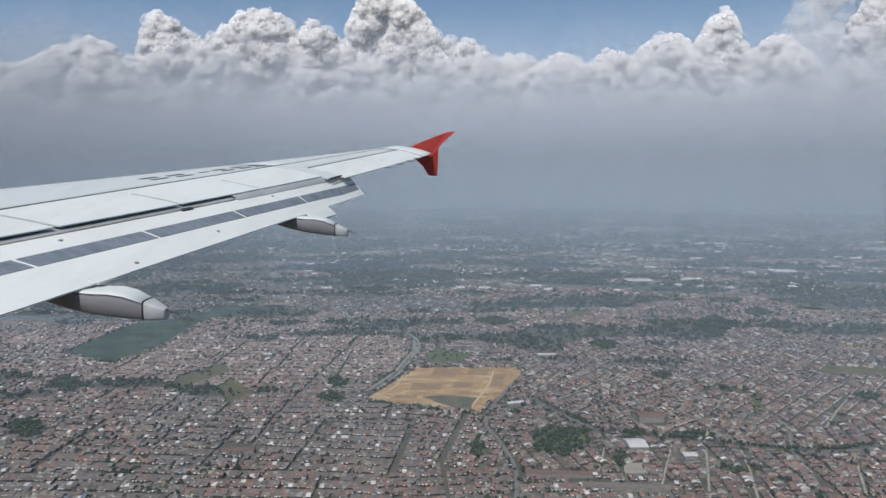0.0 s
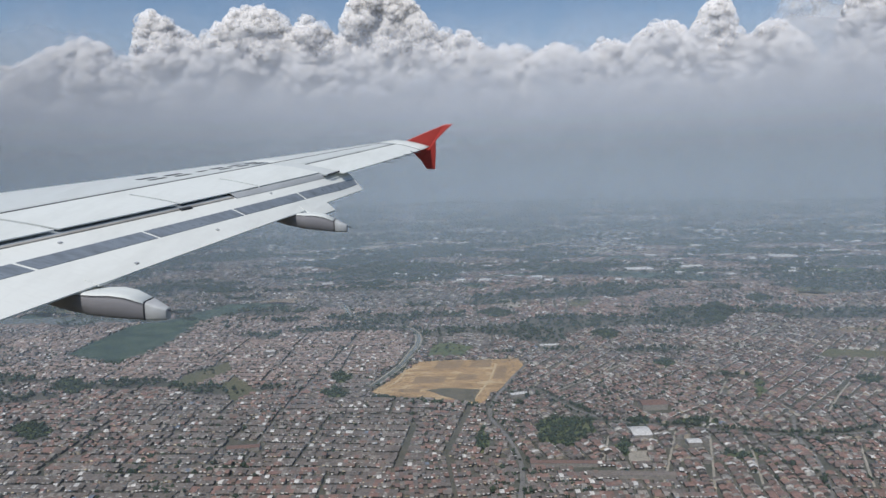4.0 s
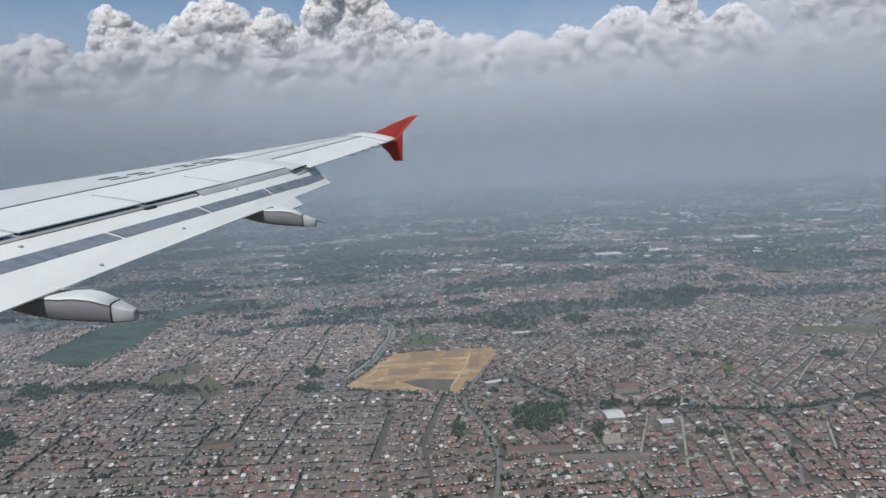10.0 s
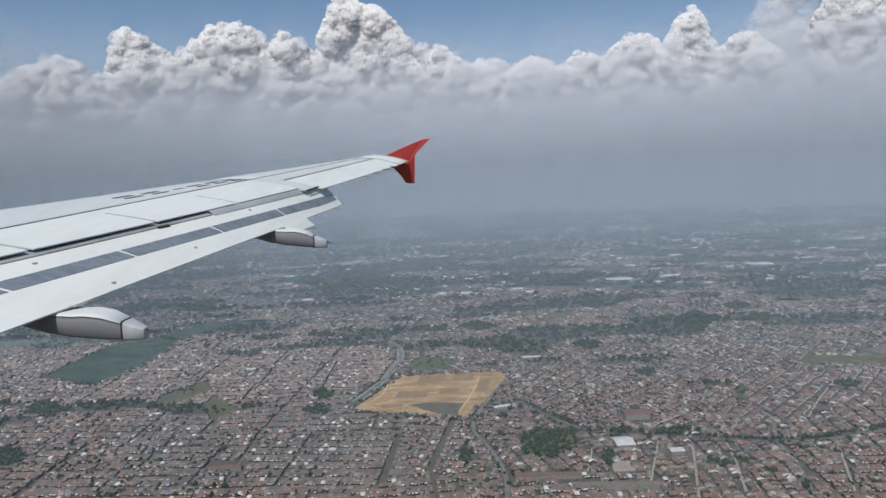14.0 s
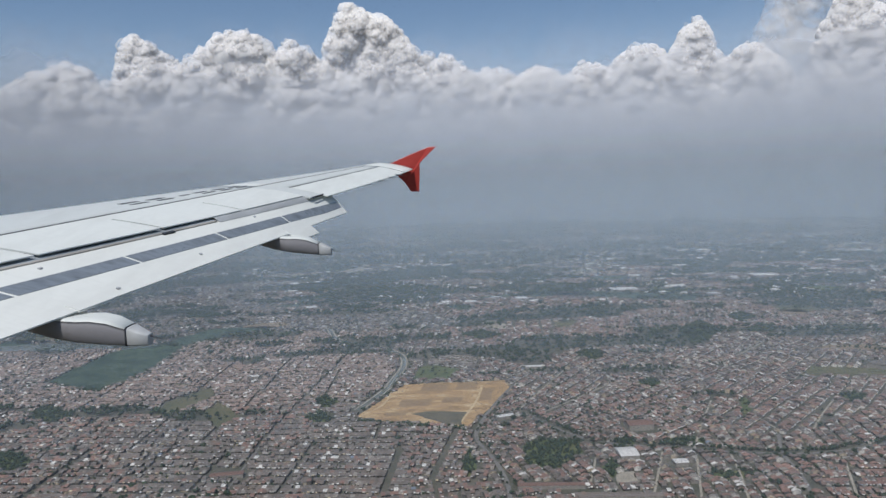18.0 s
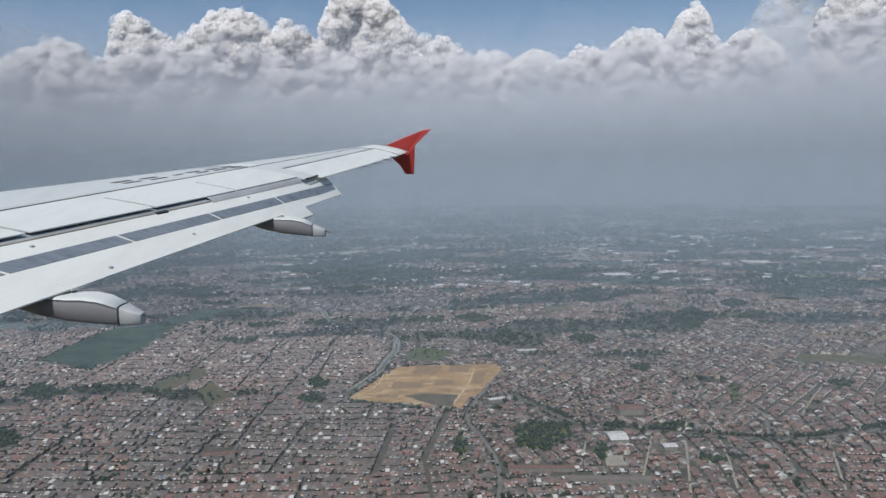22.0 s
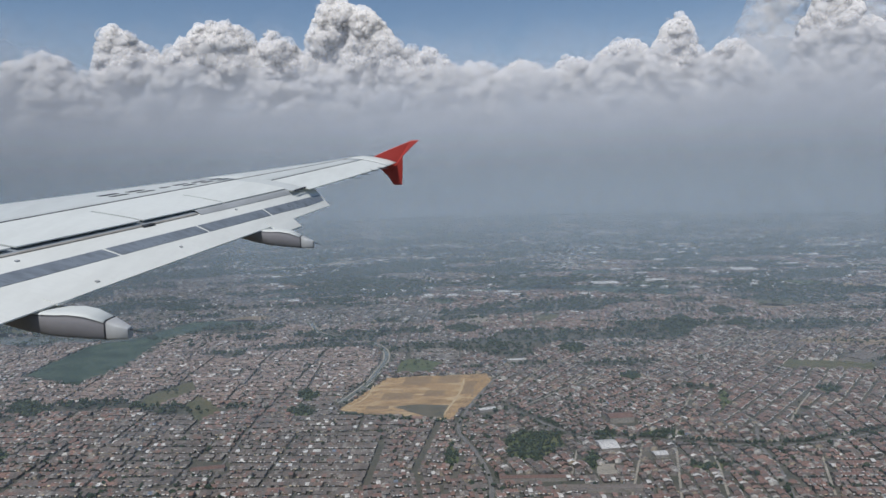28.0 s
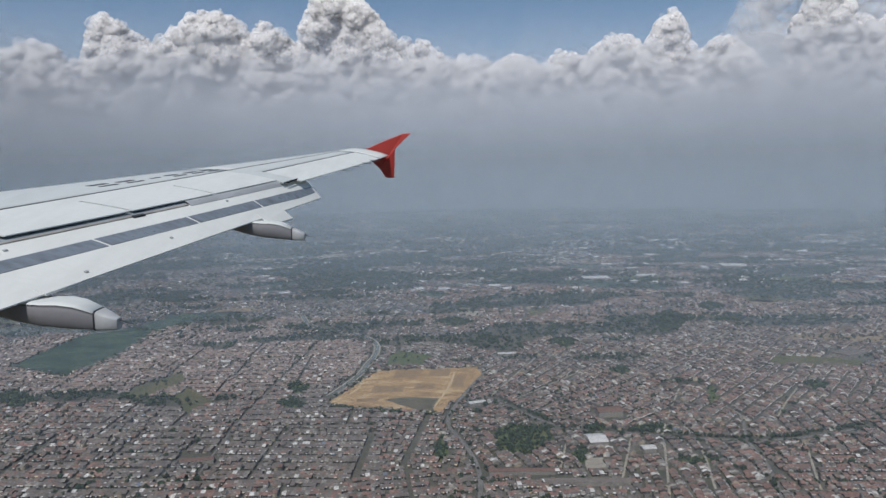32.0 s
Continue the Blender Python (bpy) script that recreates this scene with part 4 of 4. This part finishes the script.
# ---- the side of the cabin that carries the wing, with the window before the eye ----
def cabin_side():
    v, f, nx, na = [], [], 64, 40
    for i in range(nx + 1):
        for j in range(na + 1):
            a = radians(-31 + 62 * j / na)
            v.append((-12 + 17 * i / nx, -1.58 + 1.98 * math.cos(a), H - 0.35 + 1.98 * math.sin(a)))
    for i in range(nx):
        for j in range(na):
            q = (i * (na + 1) + j, (i + 1) * (na + 1) + j, (i + 1) * (na + 1) + j + 1, i * (na + 1) + j + 1)
            x, z = sum(v[k][0] for k in q) / 4, sum(v[k][2] for k in q) / 4 - H
            if abs(x) < 0.55 and abs(z) < 0.42:
                continue
            f.append(q)
    ob = link_mesh("fuselage_side", v, f, WHITE, smooth=True)
    so = ob.modifiers.new("thickness", "SOLIDIFY")
    so.thickness = 0.06
    return tagged(ob, "plain white airliner fuselage side with a window opening", "fuselage", kind="structure")


cabin_side()

# ---- the wing ----
wing = empty("aircraft_wing", (0, 0, H))
tagged(wing, "white swept airliner wing with lowered flap and red tip fence", "wing")


def te(y):
    return -4.75 + 0.29 * y


def chord(y):
    return 5.33 - 0.25 * y


def upper(y, s):
    """Height of the upper skin at the span y, the share s of the chord ahead of the trailing edge."""
    a, b, c = -0.755 + 0.134 * (y - 6.95), -0.383 + 0.108 * (y - 6.95), -0.207 + 0.096 * (y - 7.79)
    d1, d2 = (b - a) / 0.45, (c - b) / 0.25
    q = (d2 - d1) / 0.7
    droop = 0.006 * max(0.0, y - 5.0) * min(1.0, max(0.0, (s - 0.5) / 0.25))
    if s <= 0.7:
        return a + d1 * s + q * s * (s - 0.45) - droop
    return c + (d1 + q * 0.95) * (s - 0.7) - 4 * (s - 0.7) ** 2 - droop


def lip(y):
    """Share of the chord at the spoilers' rear edge."""
    return 0.26 - 0.0245 * (y - 6.2)


def flap_top(y, s):
    l = lip(y)
    if s > l:
        return upper(y, s) - 0.034 - 0.15 * (s - l)
    t0, t1, w = -1.065 + 0.10 * (y - 5.02), upper(y, l) - 0.034, s / l
    return t0 + (t1 - t0) * w + 0.06 * w * (1 - w)


def at(y, s, z):
    return (te(y) - s * chord(y), y, z)


def panel(name, y0, y1, s0, s1, top, thick, mat, label="", ny=8, ns=5, lift=0.0, parent=None, edge=None):
    """A thin skin panel of the wing; s0 and s1 are numbers or functions of the span; edge: the thickness at s0."""
    v, f = [], []
    for k in (0, 1):
        for i in range(ny + 1):
            y = y0 + (y1 - y0) * i / ny
            a, b = (q(y) if callable(q) else q for q in (s0, s1))
            for j in range(ns + 1):
                s = a + (b - a) * j / ns
                th = thick if edge is None else edge + (thick - edge) * min(1, j / ns)
                v.append(at(y, s, top(y, s) + lift - k * th))
    m, o = ns + 1, (ny + 1) * (ns + 1)
    for i in range(ny):
        for j in range(ns):
            q = (i * m + j, i * m + j + 1, (i + 1) * m + j + 1, (i + 1) * m + j)
            f += [tuple(reversed(q)), tuple(o + t for t in q)]
    rim = [i * m for i in range(ny + 1)] + [ny * m + j for j in range(1, m)] + [i * m + ns for i in range(ny - 1, -1, -1)] + [j for j in range(ns - 1, 0, -1)]
    for a, b in zip(rim, rim[1:] + rim[:1]):
        f.append((b, a, o + a, o + b))
    ob = link_mesh(name, v, f, mat, parent or wing, label)
    bm = bmesh.new()
    bm.from_mesh(ob.data)
    bmesh.ops.recalc_face_normals(bm, faces=bm.faces)
    bm.to_mesh(ob.data)
    bm.free()
    return ob


def skin(name, y0, y1, back, mat, label, ny=20):
    """The closed box of the wing from its leading edge back to the share back of the chord."""
    v, f = [], []
    ss = [back + (1 - back) * (i / 14) for i in range(15)]
    ring = 29
    for i in range(ny + 1):
        y = y0 + (y1 - y0) * i / ny
        c = chord(y)
        for s in ss:
            v.append(at(y, s, upper(y, s)))
        for s in reversed(ss[:-1]):
            v.append(at(y, s, upper(y, s) - c * 0.105 * max(0.05, math.sin(math.pi * min(1, (1 - s) * 1.25 + 0.02) ** 0.6))))
    for i in range(ny):
        for j in range(ring - 1):
            f.append((i * ring + j, i * ring + j + 1, (i + 1) * ring + j + 1, (i + 1) * ring + j))
        f.append((i * ring + ring - 1, i * ring, (i + 1) * ring, (i + 1) * ring + ring - 1))
    f += [tuple(range(ring)), tuple(ny * ring + j for j in reversed(range(ring)))]
    ob = link_mesh(name, v, f, mat, wing, label)
    bm = bmesh.new()
    bm.from_mesh(ob.data)
    bmesh.ops.recalc_face_normals(bm, faces=bm.faces)
    bm.to_mesh(ob.data)
    bm.free()
    for p in ob.data.polygons:
        p.use_smooth = len(p.vertices) == 4
    return ob


def hinge(y):
    return 0.413 - 0.019 * (y - 6.84)


skin("wing_box", 0.36, 11.15, 0.452, LIGHT, "light grey upper skin of the wing")
skin("outer_wing_box", 11.15, 14.72, 0.31, LIGHT, "light grey outer wing skin", 10)
skin("wing_tip", 14.72, 15.33, 0.0, WHITE, "white wing tip", 4)
panel("seam", 0.5, 14.6, 0.4465, 0.4535, upper, 0.01, DARK, "dark panel seam", 24, 1, 0.004)
panel("shroud", 0.5, 11.15, lambda y: hinge(y) + 0.006, 0.449, upper, 0.05, WHITE, "white fixed panel ahead of the spoilers", 20, 2)
for y0, y1 in ((0.5, 2.7), (2.73, 4.94), (4.985, 6.70), (6.75, 8.17), (8.22, 9.545), (9.59, 11.0)):
    panel("spoiler", y0, y1, lip, hinge, upper, 0.035, WHITE, "white flat spoiler panel", 8, 4, 0.012, edge=0.012)
# Blue-grey strip past the spoilers' rear edge imitates the shaded gap.
panel("flap_gap_strip", 0.5, 9.0, lambda y: lip(y) - 0.010, lambda y: lip(y) + 0.05, upper, 0.02, GAP_GREY, "blue-grey strip standing in for the shaded gap under the spoilers", 12, 2, -0.030)
# Dark sheet added beneath the spoilers, so their joints show as shade.
panel("under_spoiler_shade", 0.5, 9.0, lambda y: lip(y) + 0.02, lambda y: hinge(y) + 0.012, upper, 0.02, DARK, "dark sheet standing in for the shade under the spoilers", 16, 3, -0.03)
# Narrow brownish grey strip just behind the spoilers' rear edge.
panel("flap_edge_strip", 0.5, 9.0, lambda y: lip(y) - 0.019, lambda y: lip(y) - 0.011, flap_top, 0.012, BROWN_GREY, "brownish grey strip along the flap", 14, 1, 0.012)
def shroud_top(y, s):
    """The shroud bends down from the spoilers' rear edge onto the flap."""
    w = min(1.0, max(0.0, (lip(y) - s) / 0.026))
    return (upper(y, s) - 0.004) * (1 - w) + (flap_top(y, s) + 0.007) * w


panel("flap_shroud", 9.02, 11.02, lambda y: lip(y) - 0.026, lambda y: lip(y) + 0.02, shroud_top, 0.005, SHROUD, "grey metal shroud over the flap", 8, 6)
panel("fixed_trailing_panel", 11.01, 11.36, 0.105, 0.44, upper, 0.02, LIGHT, "light grey fixed panel", 3, 5, 0.002)
flap = panel("flap", 0.5, 11.73, 0.0, 0.33, flap_top, 0.16, FLAP, "long white lowered flap", 24, 8, edge=0.012)


def stripe_a(y):
    return 0.170 - 0.0188 * (y - 5.85)


def stripe_b(y):
    return max(0.03, 0.122 - 0.0168 * (y - 5.64))


for y0, y1 in ((0.6, 3.2), (3.24, 4.6), (4.63, 5.93), (5.97, 7.28), (7.32, 8.66), (8.70, 10.04), (10.08, 11.68)):
    panel("walkway_panel", y0, y1, stripe_b, stripe_a, flap_top, 0.006, STRIPE, "blue-grey glossy flap panel", 8, 3, 0.005, parent=flap)
for y0, y1, s in ((9.75, 10.40, -0.045), (6.02, 6.42, -0.003)):
    panel("fairing_tab", y0, y1, s, 0.03, flap_top, 0.02, FLAP, "white tab over the fairing", 2, 2, 0.006)
for y, s in ((6.53, 0.195), (7.98, 0.042), (6.6, 0.02), (9.6, 0.13)):
    panel("flap_fitting", y, y + 0.035, s, s + 0.006, flap_top, 0.01, SHROUD, "small dark fitting", 1, 1, 0.014)
panel("flap_bracket", 8.12, 8.28, lambda y: lip(y) - 0.026, lambda y: lip(y) - 0.016, flap_top, 0.02, DARK, "dark flap bracket", 2, 1, 0.02)
panel("aileron", 11.38, 14.70, lambda y: max(0.0, 0.062 - 0.018 * (y - 11.4)), 0.300, upper, 0.10, WHITE, "white aileron", 12, 5, 0.0, edge=0.012)
panel("aileron_seam", 11.38, 14.70, 0.2985, 0.3075, upper, 0.02, DARK, "dark hinge seam of the aileron", 10, 1, 0.004)
# No hole is cut: a thin dark plate paints its shade.
panel("hole_shade_plate", 11.05, 11.42, 0.092, 0.101, upper, 0.015, DARK, "dark plate standing in for the shaded hole at the flap end", 3, 2, 0.006)
panel("tip_seam", 14.705, 14.725, 0.0, 0.31, upper, 0.01, DARK, "dark seam at the wing tip", 1, 6, 0.003)
# the mark on the wing: plain bars, one for each sign
for y0, y1, s0, s1 in ((9.06, 9.32, 0.525, 0.59), (9.45, 9.70, 0.515, 0.58), (9.90, 10.06, 0.535, 0.549), (10.20, 10.42, 0.50, 0.565), (10.54, 10.76, 0.495, 0.56), (10.88, 11.08, 0.49, 0.555)):
    cuts = ((s0, s1),) if s1 - s0 < 0.03 else ((s0, s0 + 0.016), (s1 - 0.022, s1))
    for a, b in cuts:
        panel("registration_bar", y0, y1, a, b, upper, 0.006, MARK, "dark painted registration bar", 2, 3, 0.005)
for y in (12.9, 13.4, 13.9, 14.3):
    c = at(y, max(0.0, 0.062 - 0.018 * (y - 11.4)), upper(y, 0.03) - 0.02)
    link_mesh("static_wick", [(c[0] - 0.05, c[1] - 0.03, c[2]), (c[0] - 0.05, c[1] + 0.03, c[2]), (c[0] + 0.2, c[1], c[2] - 0.01), (c[0] - 0.05, c[1], c[2] + 0.03)],
              [(0, 1, 2), (1, 3, 2), (3, 0, 2), (0, 3, 1)], DARK, wing, "thin dark static wick")


def plate(name, outline, y, lean, thick, mat, parent, label):
    """An upright plate from its outline in x and z; it leans outwards by lean per metre of height, and is thin at the rim."""
    n = len(outline)
    mx, mz = sum(p[0] for p in outline) / n, sum(p[1] for p in outline) / n
    v = []
    for side in (-1, 1):
        for x, z in outline:
            v.append((x, y + lean * abs(z - 0.42) + side * 0.008, z))
        for x, z in outline:
            x, z = mx + (x - mx) * 0.96, mz + (z - mz) * 0.96
            v.append((x, y + lean * abs(z - 0.42) + side * thick / 2, z))
    f = [tuple(range(n, 2 * n)), tuple(reversed(range(3 * n, 4 * n)))]
    for i in range(n):
        j = (i + 1) % n
        f += [(i, j, n + j, n + i), (2 * n + j, 2 * n + i, 3 * n + i, 3 * n + j), (j, i, 2 * n + i, 2 * n + j)]
    ob = link_mesh(name, v, f, mat, parent, label)
    bm = bmesh.new()
    bm.from_mesh(ob.data)
    bmesh.ops.recalc_face_normals(bm, faces=bm.faces)
    bm.to_mesh(ob.data)
    bm.free()
    return ob


fence = plate("tip_fence", [(-1.25, 0.42), (-0.86, 0.475), (-0.42, 0.66), (0.03, 0.83), (0.19, 0.835), (0.0, 0.66), (-0.17, 0.49), (-0.18, 0.2), (-0.20, -0.12), (-0.38, -0.11), (-0.50, 0.08), (-0.66, 0.24), (-0.9, 0.34)],
              15.36, 0.12, 0.03, RED, wing, "red swept wing tip fence")
for x, z in ((0.19, 0.82), (-0.03, 0.63), (-0.19, 0.18), (-0.2, -0.1)):
    link_mesh("static_wick", [(x - 0.04, 15.4, z), (x - 0.04, 15.42, z), (x + 0.14, 15.41, z - 0.01), (x - 0.04, 15.41, z + 0.01)], [(0, 1, 2), (1, 3, 2), (3, 0, 2), (0, 3, 1)], DARK, fence)


def fairing(y, xt, zt):
    """A flap track fairing: a canoe whose tail stands out behind and below the flap."""
    st = ((0.0, 0.012, 0.10, 0.055), (0.16, 0.022, 0.182, 0.122), (0.30, 0.038, 0.247, 0.162), (0.42, 0.055, 0.272, 0.182), (0.54, 0.072, 0.274, 0.188), (0.75, 0.12, 0.29, 0.188), (1.06, 0.22, 0.335, 0.17), (1.6, 0.32, 0.43, 0.15), (2.2, 0.40, 0.48, 0.10), (2.7, 0.45, 0.50, 0.03))
    body = empty("flap_track_fairing", (xt, y, zt))
    body.parent = wing
    n = 16

    def ring(u, lo, hi, hw, a0, a1, grow, m):
        out = []
        for i in range(m + 1):
            a = a0 + (a1 - a0) * i / m
            c, s = math.cos(a), math.sin(a)
            e = 0.34
            yy = math.copysign(abs(c) ** e, c) * (hw + grow)
            zz = (lo + hi) / 2 + math.copysign(abs(s) ** e, s) * ((hi - lo) / 2 + grow)
            out.append((-u, yy, zz))
        return out

    def loft(name, rows, a0, a1, grow, mat, label, closed):
        v, f, m = [], [], n
        for r in rows:
            v += ring(*r, a0, a1, grow, m)
        w = m + 1
        for i in range(len(rows) - 1):
            for j in range(m):
                f.append((i * w + j, i * w + j + 1, (i + 1) * w + j + 1, (i + 1) * w + j))
        f += [tuple(range(w)), tuple((len(rows) - 1) * w + j for j in reversed(range(w)))]
        ob = link_mesh(name, v, f, mat, body, label)
        bm = bmesh.new()
        bm.from_mesh(ob.data)
        bmesh.ops.recalc_face_normals(bm, faces=bm.faces)
        bm.to_mesh(ob.data)
        bm.free()
        for p in ob.data.polygons:
            p.use_smooth = len(p.vertices) == 4
        return ob

    loft("hull", st, 0, 2 * math.pi, 0.0, BELLY, "grey canoe hull of the fairing", True)
    loft("cover", st[1:7], radians(30), radians(150), 0.006, WHITE, "white upper cover of the fairing", False)
    loft("tail_cap", [(-0.005, 0.012, 0.10, 0.05), st[0], (0.145, 0.021, 0.177, 0.118)], 0, 2 * math.pi, 0.004, SHROUD, "grey tail cap", True)
    loft("cap_seam", [(0.153, 0.0215, 0.181, 0.122), st[1]], 0, 2 * math.pi, 0.005, DARK, "dark seam before the tail cap", True)
    loft("cover_seam", st[1:7], radians(155), radians(157.5), 0.005, DARK, "dark seam under the white cover", False)
    link_mesh("static_wick", [(0, -0.006, 0.08), (0, 0.006, 0.08), (0, 0, 0.095), (0.17, 0.03, 0.02)], [(0, 1, 3), (1, 2, 3), (2, 0, 3), (0, 2, 1)], DARK, body)
    return body


fairing(6.01, -2.41, -1.285)
fairing(9.66, -1.35, -0.905)
